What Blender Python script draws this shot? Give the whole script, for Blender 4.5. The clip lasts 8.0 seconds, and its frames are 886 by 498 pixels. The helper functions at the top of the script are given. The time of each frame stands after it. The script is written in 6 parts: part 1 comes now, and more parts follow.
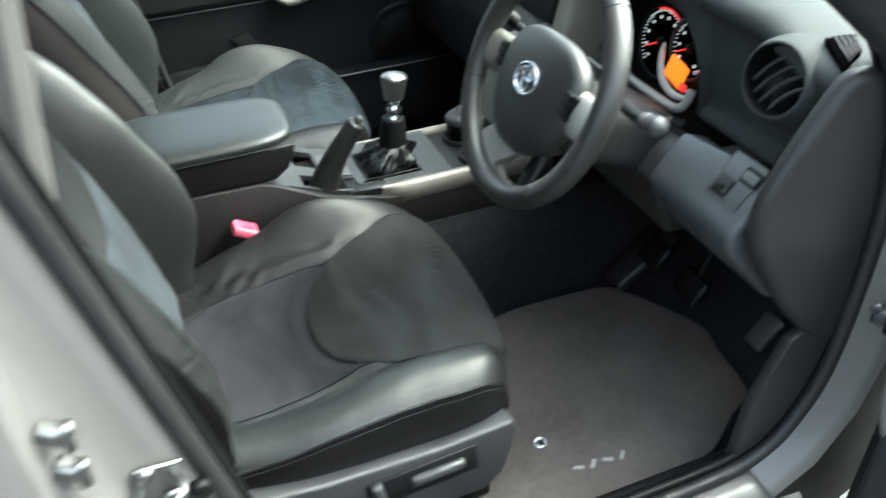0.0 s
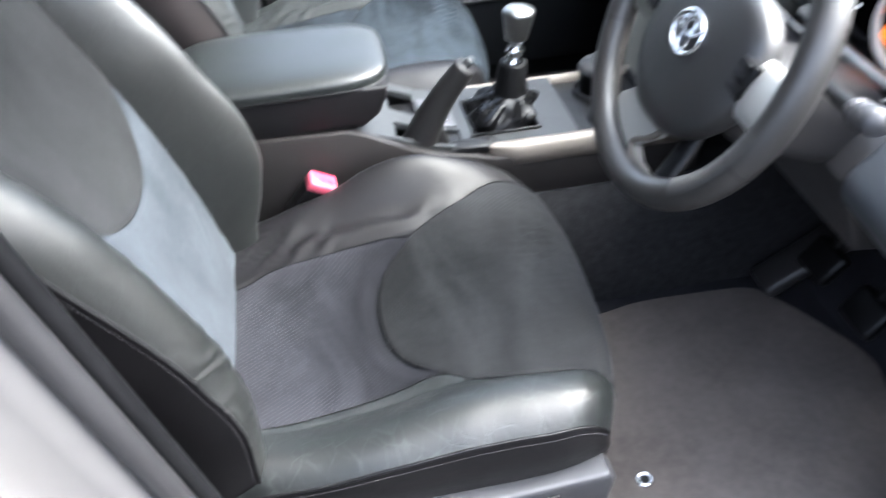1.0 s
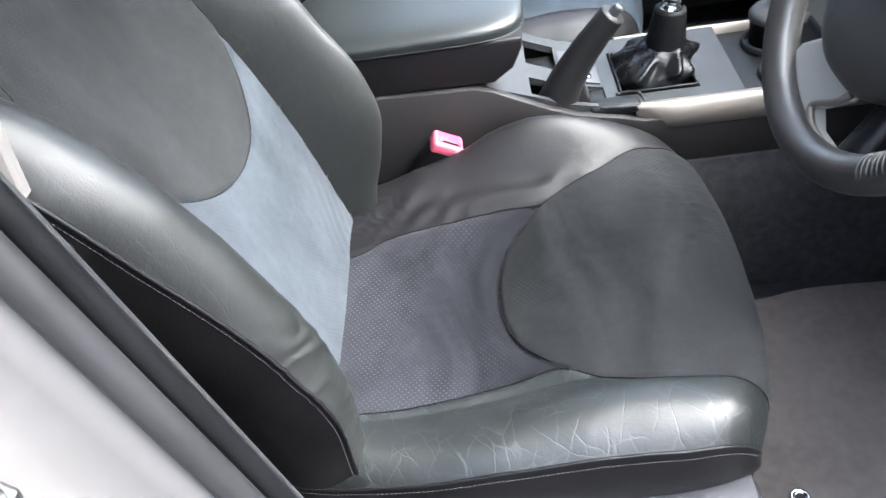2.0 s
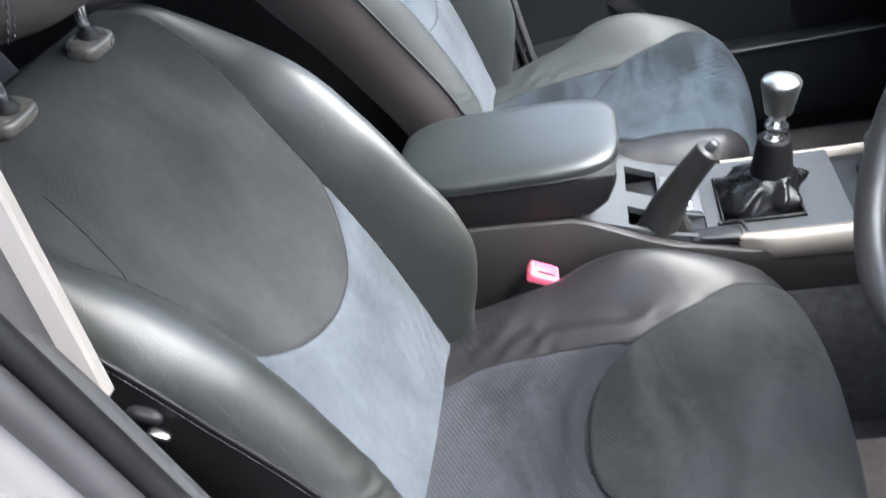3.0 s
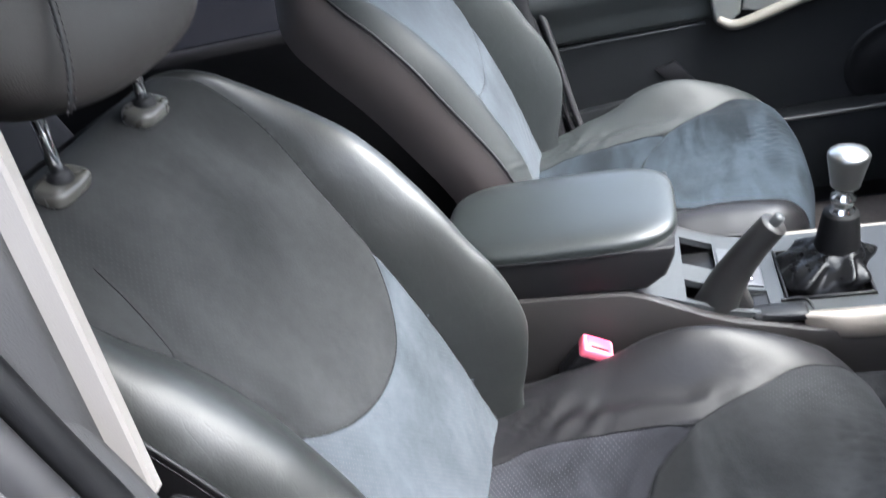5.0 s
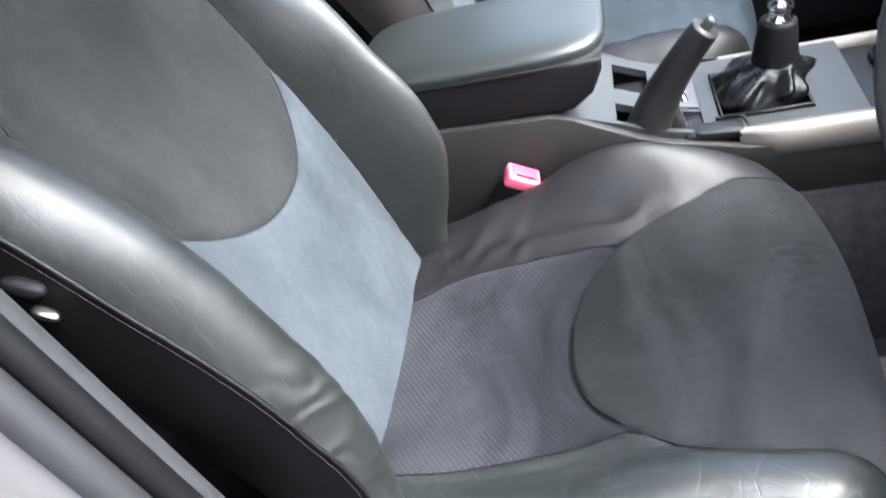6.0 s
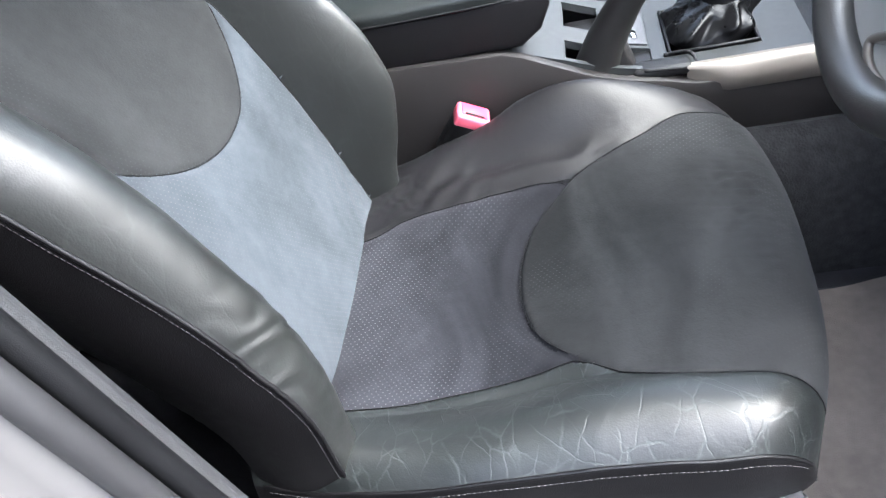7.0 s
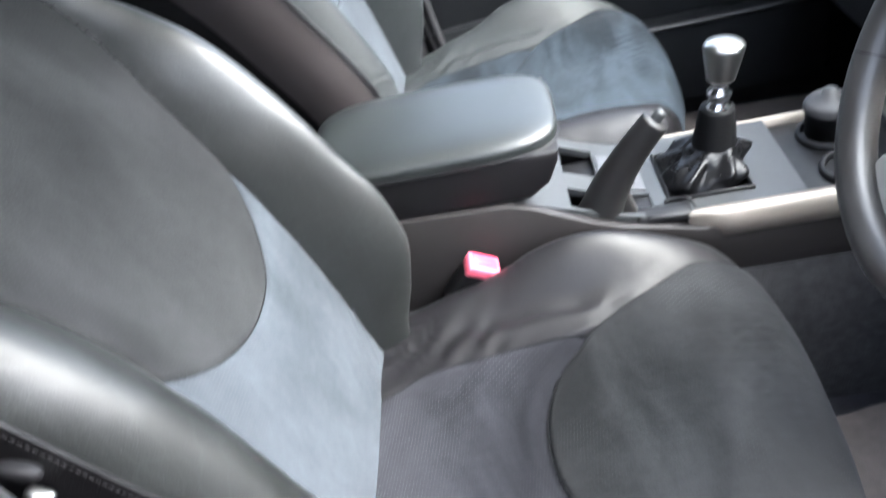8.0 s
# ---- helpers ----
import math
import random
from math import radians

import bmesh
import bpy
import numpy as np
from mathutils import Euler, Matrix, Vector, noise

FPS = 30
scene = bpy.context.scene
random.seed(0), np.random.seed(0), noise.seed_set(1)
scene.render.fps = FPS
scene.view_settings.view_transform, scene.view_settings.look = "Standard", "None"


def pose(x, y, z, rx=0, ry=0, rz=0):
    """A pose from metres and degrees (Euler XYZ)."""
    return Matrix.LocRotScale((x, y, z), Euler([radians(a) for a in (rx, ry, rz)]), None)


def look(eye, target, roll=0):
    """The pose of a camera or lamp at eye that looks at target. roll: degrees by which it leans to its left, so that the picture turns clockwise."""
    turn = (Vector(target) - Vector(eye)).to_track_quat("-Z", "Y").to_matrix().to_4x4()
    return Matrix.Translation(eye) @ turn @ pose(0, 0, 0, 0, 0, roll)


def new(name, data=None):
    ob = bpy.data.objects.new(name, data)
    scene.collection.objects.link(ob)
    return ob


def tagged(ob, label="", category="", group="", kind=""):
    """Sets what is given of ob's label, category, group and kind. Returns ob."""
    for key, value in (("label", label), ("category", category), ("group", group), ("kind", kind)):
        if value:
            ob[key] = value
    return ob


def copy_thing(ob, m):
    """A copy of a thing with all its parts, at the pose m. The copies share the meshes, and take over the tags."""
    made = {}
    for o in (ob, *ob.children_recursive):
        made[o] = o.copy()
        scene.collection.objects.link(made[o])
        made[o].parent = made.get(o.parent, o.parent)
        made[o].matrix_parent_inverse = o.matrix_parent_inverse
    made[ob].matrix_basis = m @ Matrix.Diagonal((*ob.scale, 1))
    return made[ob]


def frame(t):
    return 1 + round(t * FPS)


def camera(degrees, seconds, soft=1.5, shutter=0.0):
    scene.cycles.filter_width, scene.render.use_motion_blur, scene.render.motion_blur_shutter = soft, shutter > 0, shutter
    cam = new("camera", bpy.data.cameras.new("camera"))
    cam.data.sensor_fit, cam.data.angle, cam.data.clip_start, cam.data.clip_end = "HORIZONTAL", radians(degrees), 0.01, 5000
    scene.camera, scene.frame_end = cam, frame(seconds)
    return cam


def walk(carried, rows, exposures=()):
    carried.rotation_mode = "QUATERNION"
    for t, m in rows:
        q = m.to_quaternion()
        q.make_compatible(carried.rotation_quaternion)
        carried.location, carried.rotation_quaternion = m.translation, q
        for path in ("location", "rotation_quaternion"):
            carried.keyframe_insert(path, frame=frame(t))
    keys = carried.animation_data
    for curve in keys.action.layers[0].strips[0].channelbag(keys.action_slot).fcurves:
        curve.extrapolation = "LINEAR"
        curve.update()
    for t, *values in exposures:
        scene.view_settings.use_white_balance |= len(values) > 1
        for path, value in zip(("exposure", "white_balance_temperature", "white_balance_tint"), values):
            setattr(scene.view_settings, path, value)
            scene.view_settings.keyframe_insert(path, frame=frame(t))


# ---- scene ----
cam = camera(58.1, 8.0, 1.3, 0.5)
PATH = [
    (0, (0.063, -1.023, 1.575), (0.625, 0.49, 0.394), -2.3),
    (0.2, (0.152, -0.987, 1.58), (0.71, 0.512, 0.38), -1.9),
    (0.4, (0.167, -0.945, 1.567), (0.719, 0.553, 0.361), -0.9),
    (0.5, (0.17, -0.916, 1.557), (0.694, 0.584, 0.342), -0.7),
    (0.6, (0.178, -0.887, 1.545), (0.644, 0.62, 0.315), -1.0),
    (1, (0.176, -0.786, 1.48), (0.401, 0.705, 0.166), -3.3),
    (1.2, (0.181, -0.752, 1.456), (0.278, 0.712, 0.097), -5.1),
    (2.3, (0.251, -0.672, 1.421), (-0.034, 0.772, 0.067), -13.4),
    (2.5, (0.283, -0.66, 1.458), (-0.113, 0.808, 0.159), -15.2),
    (2.9, (0.299, -0.654, 1.496), (-0.185, 0.873, 0.298), -17.0),
    (3, (0.296, -0.65, 1.493), (-0.196, 0.894, 0.32), -17.2),
    (3.5, (0.292, -0.621, 1.518), (-0.262, 0.959, 0.423), -17.4),
    (4, (0.283, -0.611, 1.551), (-0.311, 1.0, 0.527), -17.1),
    (4.2, (0.278, -0.611, 1.559), (-0.323, 1.007, 0.548), -16.9),
    (5.3, (0.261, -0.615, 1.447), (-0.272, 0.978, 0.362), -17.1),
    (5.5, (0.279, -0.616, 1.41), (-0.253, 0.947, 0.281), -17.7),
    (6, (0.294, -0.619, 1.344), (-0.2, 0.887, 0.123), -18.4),
    (6.5, (0.308, -0.628, 1.323), (-0.16, 0.827, 0.033), -18.7),
    (7, (0.308, -0.63, 1.323), (-0.113, 0.81, 0.001), -18.2),
    (7.5, (0.282, -0.609, 1.38), (-0.102, 0.843, 0.058), -17.4),
    (7.7, (0.259, -0.588, 1.422), (-0.103, 0.877, 0.109), -16.8),
    (8, (0.223, -0.567, 1.414), (-0.012, 1.005, 0.199), -15.0),
]
walk(cam, [(t, look(eye, target, roll)) for t, eye, target, roll in PATH], ((0.0, 3.41, 6050, -6), (0.3, 4.03, 6000, 4), (0.6, 4.15, 5950, 8), (1.2, 4.05, 5900, 9), (3.0, 4.09, 5960, 9), (4.0, 4.09, 6010, 10), (5.5, 4.02, 5840, 9), (7.0, 4.10, 5860, 9), (8.0, 4.16, 5900, 9)))

# ---- world and sun ----
world = bpy.data.worlds.new("sky")
scene.world = world
world.use_nodes = True
wn = world.node_tree.nodes
sky = wn.new("ShaderNodeTexSky")
sky.sky_type, sky.sun_disc = "NISHITA", False
sky.sun_elevation, sky.sun_rotation = radians(52), radians(97)
sky.dust_density, sky.ozone_density, sky.air_density = 6.0, 1.5, 1.0
haze = wn.new("ShaderNodeHueSaturation")
haze.inputs["Saturation"].default_value = 0.55
world.node_tree.links.new(sky.outputs["Color"], haze.inputs["Color"])
world.node_tree.links.new(haze.outputs["Color"], wn["Background"].inputs["Color"])
wn["Background"].inputs["Strength"].default_value = 0.15

sun = new("sun", bpy.data.lights.new("sun", "SUN"))
sun.data.energy, sun.data.angle, sun.data.color = 0.8, radians(55), (1.0, 0.975, 0.93)
sun.matrix_world = look((2.58, -0.32, 4.1), (0, 0, 0.6))


# ---- materials ----
def links(mt, a, b):
    mt.node_tree.links.new(a, b)


def material(name, base, rough=0.5, metal=0.0, vary=0.15, scale=8.0, grain=0.0, grain_scale=600.0, rough_vary=0.1, sheen=0.0,
             spec=0.5, coat=0.0):
    """A surface with variation at two scales and a fine grain."""
    mt = bpy.data.materials.new(name)
    mt.use_nodes = True
    nodes = mt.node_tree.nodes
    bsdf = nodes["Principled BSDF"]
    bsdf.inputs["Metallic"].default_value = metal
    bsdf.inputs["Specular IOR Level"].default_value = spec
    bsdf.inputs["Coat Weight"].default_value = coat
    bsdf.inputs["Coat Roughness"].default_value = 0.08
    if sheen:
        bsdf.inputs["Sheen Weight"].default_value = sheen
        bsdf.inputs["Sheen Roughness"].default_value = 0.45
        bsdf.inputs["Sheen Tint"].default_value = (0.8, 0.9, 1.0, 1)
    tex = nodes.new("ShaderNodeTexCoord")
    big = nodes.new("ShaderNodeTexNoise")
    big.inputs["Scale"].default_value, big.inputs["Detail"].default_value = scale, 5
    fine = nodes.new("ShaderNodeTexNoise")
    fine.inputs["Scale"].default_value, fine.inputs["Detail"].default_value = scale * 14, 3
    links(mt, tex.outputs["Object"], big.inputs["Vector"])
    links(mt, tex.outputs["Object"], fine.inputs["Vector"])
    add = nodes.new("ShaderNodeMath")
    add.operation = "MULTIPLY_ADD"
    add.inputs[1].default_value = 0.35
    links(mt, fine.outputs["Fac"], add.inputs[0])
    links(mt, big.outputs["Fac"], add.inputs[2])
    ramp = nodes.new("ShaderNodeMapRange")
    ramp.inputs["From Min"].default_value, ramp.inputs["From Max"].default_value = 0.42, 0.95
    ramp.inputs["To Min"].default_value, ramp.inputs["To Max"].default_value = 1 - vary, 1 + vary
    links(mt, add.outputs[0], ramp.inputs["Value"])
    mul = nodes.new("ShaderNodeVectorMath")
    mul.operation = "SCALE"
    mul.inputs[0].default_value = base
    links(mt, ramp.outputs[0], mul.inputs["Scale"])
    links(mt, mul.outputs[0], bsdf.inputs["Base Color"])
    rr = nodes.new("ShaderNodeMapRange")
    rr.inputs["From Min"].default_value, rr.inputs["From Max"].default_value = 0.42, 0.95
    rr.inputs["To Min"].default_value, rr.inputs["To Max"].default_value = max(0.02, rough - rough_vary), min(1, rough + rough_vary)
    links(mt, add.outputs[0], rr.inputs["Value"])
    links(mt, rr.outputs[0], bsdf.inputs["Roughness"])
    if grain:
        vor = nodes.new("ShaderNodeTexVoronoi")
        vor.inputs["Scale"].default_value = grain_scale
        links(mt, tex.outputs["Object"], vor.inputs["Vector"])
        bump = nodes.new("ShaderNodeBump")
        bump.inputs["Strength"].default_value, bump.inputs["Distance"].default_value = grain, 0.0006
        links(mt, vor.outputs["Distance"], bump.inputs["Height"])
        links(mt, bump.outputs["Normal"], bsdf.inputs["Normal"])
    return mt


def creased_leather(name, base, rough, cracks, spec=0.75):
    """Pebbled leather with a net of worn creases."""
    mt = material(name, base, rough, vary=0.25, scale=9, grain=0.12, grain_scale=620, rough_vary=0.08, spec=spec)
    nodes = mt.node_tree.nodes
    bsdf, tex = nodes["Principled BSDF"], nodes["Texture Coordinate"]
    uneven = nodes.new("ShaderNodeTexNoise")
    uneven.inputs["Scale"].default_value, uneven.inputs["Detail"].default_value, uneven.inputs["Distortion"].default_value = 26, 6, 0.6
    links(mt, tex.outputs["Object"], uneven.inputs["Vector"])
    relief = nodes.new("ShaderNodeBump")
    relief.inputs["Strength"].default_value, relief.inputs["Distance"].default_value = 0.26, 0.004
    bsdf.inputs["Specular Tint"].default_value = (1.0, 0.975, 0.93, 1)
    links(mt, uneven.outputs["Fac"], relief.inputs["Height"])
    grain = [n for n in nodes if n.bl_idname == "ShaderNodeBump" and n != relief][0]
    links(mt, relief.outputs["Normal"], grain.inputs["Normal"])
    if not cracks:
        return mt
    heights = []
    wander = nodes.new("ShaderNodeTexNoise")
    wander.inputs["Scale"].default_value, wander.inputs["Detail"].default_value = 34, 3
    links(mt, tex.outputs["Object"], wander.inputs["Vector"])
    for k, (turn, along, across, wide) in enumerate(((70, 14, 34, 0.030), (35, 12, 30, 0.026), (112, 16, 30, 0.030))):
        lay = nodes.new("ShaderNodeMapping")
        lay.inputs["Rotation"].default_value = (0, 0, radians(turn))
        lay.inputs["Location"].default_value = (3.1 * k, 1.7 * k, 0)
        links(mt, tex.outputs["Object"], lay.inputs["Vector"])
        pull = nodes.new("ShaderNodeVectorMath")
        pull.operation = "MULTIPLY"
        pull.inputs[1].default_value = (along, across, 8)
        links(mt, lay.outputs[0], pull.inputs[0])
        warp = nodes.new("ShaderNodeVectorMath")
        warp.operation = "MULTIPLY_ADD"
        warp.inputs[1].default_value = (0.28, 0.28, 0.28)
        links(mt, wander.outputs["Color"], warp.inputs[0])
        links(mt, pull.outputs[0], warp.inputs[2])
        field = nodes.new("ShaderNodeTexVoronoi")
        field.feature = "DISTANCE_TO_EDGE"
        field.inputs["Scale"].default_value = 1.0
        links(mt, warp.outputs[0], field.inputs["Vector"])
        line = nodes.new("ShaderNodeMapRange")
        line.inputs["From Min"].default_value, line.inputs["From Max"].default_value = 0.0, wide
        line.inputs["To Min"].default_value, line.inputs["To Max"].default_value = 1.0, 0.0
        links(mt, field.outputs["Distance"], line.inputs["Value"])
        where = nodes.new("ShaderNodeTexNoise")
        where.inputs["Scale"].default_value, where.inputs["Detail"].default_value = 15 + 6 * k, 3
        links(mt, tex.outputs["Object"], where.inputs["Vector"])
        gate = nodes.new("ShaderNodeMapRange")
        gate.inputs["From Min"].default_value, gate.inputs["From Max"].default_value = 0.43, 0.57
        links(mt, where.outputs["Fac"], gate.inputs["Value"])
        both = nodes.new("ShaderNodeMath")
        both.operation = "MULTIPLY"
        links(mt, line.outputs[0], both.inputs[0])
        links(mt, gate.outputs[0], both.inputs[1])
        heights.append(both)
    total = nodes.new("ShaderNodeMath")
    total.operation, total.use_clamp = "ADD", True
    pair = nodes.new("ShaderNodeMath")
    pair.operation = "ADD"
    links(mt, heights[0].outputs[0], pair.inputs[0])
    links(mt, heights[1].outputs[0], pair.inputs[1])
    links(mt, pair.outputs[0], total.inputs[0])
    links(mt, heights[2].outputs[0], total.inputs[1])
    amount = nodes.new("ShaderNodeMath")
    amount.operation = "MULTIPLY"
    amount.inputs[1].default_value = cracks
    links(mt, total.outputs[0], amount.inputs[0])
    scaled = [n for n in nodes if n.bl_idname == "ShaderNodeVectorMath" and n.operation == "SCALE"][0]
    # worn creases are also paled in colour for the highlight along their ridges
    worn = nodes.new("ShaderNodeMix")
    worn.data_type = "RGBA"
    worn.inputs["B"].default_value = (0.060, 0.066, 0.064, 1)
    links(mt, amount.outputs[0], worn.inputs["Factor"])
    links(mt, scaled.outputs[0], worn.inputs["A"])
    links(mt, worn.outputs["Result"], bsdf.inputs["Base Color"])
    bump = nodes.new("ShaderNodeBump")
    bump.invert = True
    bump.inputs["Strength"].default_value, bump.inputs["Distance"].default_value = 0.6, 0.0012
    links(mt, amount.outputs[0], bump.inputs["Height"])
    links(mt, grain.outputs["Normal"], bump.inputs["Normal"])
    links(mt, bump.outputs["Normal"], bsdf.inputs["Normal"])
    return mt


def perforated_suede(name, base, axes, light=0.12, smudge=0.07, sheen=0.22, brushed=0.45, stretch=(3.0, 1.0, 1.0), patchy=(0.51, 0.66)):
    """Napped suede with brushed patches and rows of small punched holes. axes: the two directions of the rows."""
    mt = material(name, base, 0.92, vary=0.30, scale=6, rough_vary=0.05, sheen=sheen, spec=0.06)
    nodes = mt.node_tree.nodes
    bsdf, tex = nodes["Principled BSDF"], nodes["Texture Coordinate"]
    scaled = [n for n in nodes if n.bl_idname == "ShaderNodeVectorMath" and n.operation == "SCALE"][0]
    # the nap lies in brushed streaks, lighter and darker
    lay = nodes.new("ShaderNodeVectorMath")
    lay.operation = "MULTIPLY"
    lay.inputs[1].default_value = stretch
    links(mt, tex.outputs["Object"], lay.inputs[0])
    streak = nodes.new("ShaderNodeTexNoise")
    streak.inputs["Scale"].default_value, streak.inputs["Detail"].default_value, streak.inputs["Distortion"].default_value = 5.0, 5, 0.8
    links(mt, lay.outputs[0], streak.inputs["Vector"])
    span = nodes.new("ShaderNodeMapRange")
    span.inputs["From Min"].default_value, span.inputs["From Max"].default_value = 0.38, 0.62
    span.inputs["To Min"].default_value, span.inputs["To Max"].default_value = 1 - brushed, 1 + brushed
    links(mt, streak.outputs["Fac"], span.inputs["Value"])
    napped = nodes.new("ShaderNodeVectorMath")
    napped.operation = "SCALE"
    links(mt, scaled.outputs[0], napped.inputs[0])
    links(mt, span.outputs[0], napped.inputs["Scale"])
    scaled = napped
    coords = []
    for n, d in enumerate(axes):
        dot = nodes.new("ShaderNodeVectorMath")
        dot.operation = "DOT_PRODUCT"
        dot.inputs[1].default_value = [v / 0.0052 for v in d]
        links(mt, tex.outputs["Object"], dot.inputs[0])
        wave = nodes.new("ShaderNodeMath")
        wave.operation = "PINGPONG"
        wave.inputs[1].default_value = 0.5
        links(mt, dot.outputs["Value"], wave.inputs[0])
        sq = nodes.new("ShaderNodeMath")
        sq.operation = "POWER"
        sq.inputs[1].default_value = 2
        links(mt, wave.outputs[0], sq.inputs[0])
        coords.append(sq)
    total = nodes.new("ShaderNodeMath")
    total.operation = "ADD"
    links(mt, coords[0].outputs[0], total.inputs[0])
    links(mt, coords[1].outputs[0], total.inputs[1])
    hole = nodes.new("ShaderNodeMapRange")
    hole.inputs["From Min"].default_value, hole.inputs["From Max"].default_value = 0.006, 0.024
    hole.inputs["To Min"].default_value, hole.inputs["To Max"].default_value = 1.0, 0.0
    links(mt, total.outputs[0], hole.inputs["Value"])
    patch = nodes.new("ShaderNodeTexNoise")
    patch.inputs["Scale"].default_value, patch.inputs["Detail"].default_value = 5, 2
    links(mt, tex.outputs["Object"], patch.inputs["Vector"])
    gate = nodes.new("ShaderNodeMapRange")
    gate.inputs["From Min"].default_value, gate.inputs["From Max"].default_value = patchy
    links(mt, patch.outputs["Fac"], gate.inputs["Value"])
    both = nodes.new("ShaderNodeMath")
    both.operation = "MULTIPLY"
    links(mt, hole.outputs[0], both.inputs[0])
    links(mt, gate.outputs[0], both.inputs[1])
    mix = nodes.new("ShaderNodeMix")
    mix.data_type = "RGBA"
    mix.inputs["B"].default_value = (light, light, light * 1.03, 1)
    links(mt, both.outputs[0], mix.inputs["Factor"])
    links(mt, scaled.outputs[0], mix.inputs["A"])
    links(mt, mix.outputs["Result"], bsdf.inputs["Base Color"])
    nap = nodes.new("ShaderNodeTexNoise")
    nap.inputs["Scale"].default_value, nap.inputs["Detail"].default_value = 420, 2
    links(mt, tex.outputs["Object"], nap.inputs["Vector"])
    soft = nodes.new("ShaderNodeTexNoise")
    soft.inputs["Scale"].default_value, soft.inputs["Detail"].default_value = 26, 4
    links(mt, tex.outputs["Object"], soft.inputs["Vector"])
    bump = nodes.new("ShaderNodeBump")
    bump.inputs["Strength"].default_value, bump.inputs["Distance"].default_value = 0.45, 0.0006
    links(mt, nap.outputs["Fac"], bump.inputs["Height"])
    wide = nodes.new("ShaderNodeBump")
    wide.inputs["Strength"].default_value, wide.inputs["Distance"].default_value = smudge, 0.003
    links(mt, soft.outputs["Fac"], wide.inputs["Height"])
    links(mt, bump.outputs["Normal"], wide.inputs["Normal"])
    links(mt, wide.outputs["Normal"], bsdf.inputs["Normal"])
    return mt


def glowing(name, colour, strength):
    mt = bpy.data.materials.new(name)
    mt.use_nodes = True
    bsdf = mt.node_tree.nodes["Principled BSDF"]
    bsdf.inputs["Base Color"].default_value = (*colour, 1)
    bsdf.inputs["Emission Color"].default_value = (*colour, 1)
    bsdf.inputs["Emission Strength"].default_value = strength
    return mt


def glass_material(name, tint):
    mt = bpy.data.materials.new(name)
    mt.use_nodes = True
    bsdf = mt.node_tree.nodes["Principled BSDF"]
    bsdf.inputs["Base Color"].default_value = (*tint, 1)
    bsdf.inputs["Roughness"].default_value = 0.01
    bsdf.inputs["Transmission Weight"].default_value = 1.0
    bsdf.inputs["IOR"].default_value = 1.0 + 0.02
    return mt


K23 = math.atan(0.425)
BACK_UP, BACK_OUT = Vector((-math.sin(K23), 0, math.cos(K23))), Vector((math.cos(K23), 0, math.sin(K23)))
LEATHER = creased_leather("black_leather", (0.0028, 0.0034, 0.0033), 0.44, 0.05, 0.74)
ARM_LEATHER = material("armrest_leather", (0.0042, 0.0052, 0.0050), 0.42, vary=0.2, scale=9, grain=0.18, grain_scale=620, rough_vary=0.05, spec=0.42)
VOID = material("dark_recess", (0.0012, 0.0012, 0.0013), 1.0, spec=0.0)
# dark leather with its teal reflection put into the base colour
LEATHER_DULL = creased_leather("dull_leather_teal_reflection", (0.0075, 0.0090, 0.0094), 0.60, 0.03, 0.25)
LEATHER_SOFT = creased_leather("black_leather_soft_folds", (0.0038, 0.0036, 0.0042), 0.46, 0.03, 0.23)
LEATHER_FOLDED = creased_leather("black_leather_folded", (0.0034, 0.0040, 0.0038), 0.46, 0.08, 0.56)
LEATHER_WORN = creased_leather("black_leather_worn", (0.0034, 0.0045, 0.0046), 0.47, 0.24, 0.54)
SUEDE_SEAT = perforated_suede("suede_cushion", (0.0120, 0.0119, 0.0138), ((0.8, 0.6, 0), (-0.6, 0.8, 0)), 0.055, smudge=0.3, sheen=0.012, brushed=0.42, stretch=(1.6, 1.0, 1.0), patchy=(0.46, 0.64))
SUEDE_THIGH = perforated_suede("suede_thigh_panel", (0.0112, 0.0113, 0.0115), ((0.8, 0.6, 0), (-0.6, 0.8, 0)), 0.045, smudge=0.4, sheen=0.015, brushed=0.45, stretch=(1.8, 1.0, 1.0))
# reflected sky is mixed into the backrest's blue; the oval is darkened for roof shade
SUEDE_BACK = perforated_suede("suede_backrest_sky_tint", (0.0322, 0.0360, 0.0402), ((0.57 * -0.391, 0.82, 0.57 * 0.92), (0.82 * -0.391, -0.57, 0.82 * 0.92)), 0.055, sheen=0.03, brushed=0.13, stretch=(1.0, 2.5, 1.0), patchy=(0.36, 0.62))
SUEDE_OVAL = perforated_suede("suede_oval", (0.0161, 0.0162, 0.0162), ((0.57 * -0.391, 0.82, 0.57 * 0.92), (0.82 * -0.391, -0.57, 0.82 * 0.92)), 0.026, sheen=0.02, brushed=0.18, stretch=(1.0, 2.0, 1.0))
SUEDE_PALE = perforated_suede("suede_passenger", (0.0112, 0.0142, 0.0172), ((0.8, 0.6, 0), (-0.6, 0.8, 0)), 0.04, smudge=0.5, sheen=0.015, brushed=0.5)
VINYL = material("black_vinyl", (0.0030, 0.0027, 0.0030), 0.46, grain=0.3, grain_scale=900, spec=0.24)
STITCH = material("grey_thread", (0.024, 0.0215, 0.0225), 0.7)
DARK_PLASTIC = material("dark_grey_plastic", (0.0060, 0.0058, 0.0064), 0.52, grain=0.35, grain_scale=1100, spec=0.18)
BLACK_PLASTIC = material("black_plastic", (0.003, 0.003, 0.0033), 0.45, grain=0.2, grain_scale=1200, spec=0.18)
DASH_PLASTIC = material("dash_plastic", (0.033, 0.036, 0.036), 0.68, grain=0.25, grain_scale=900, spec=0.16)
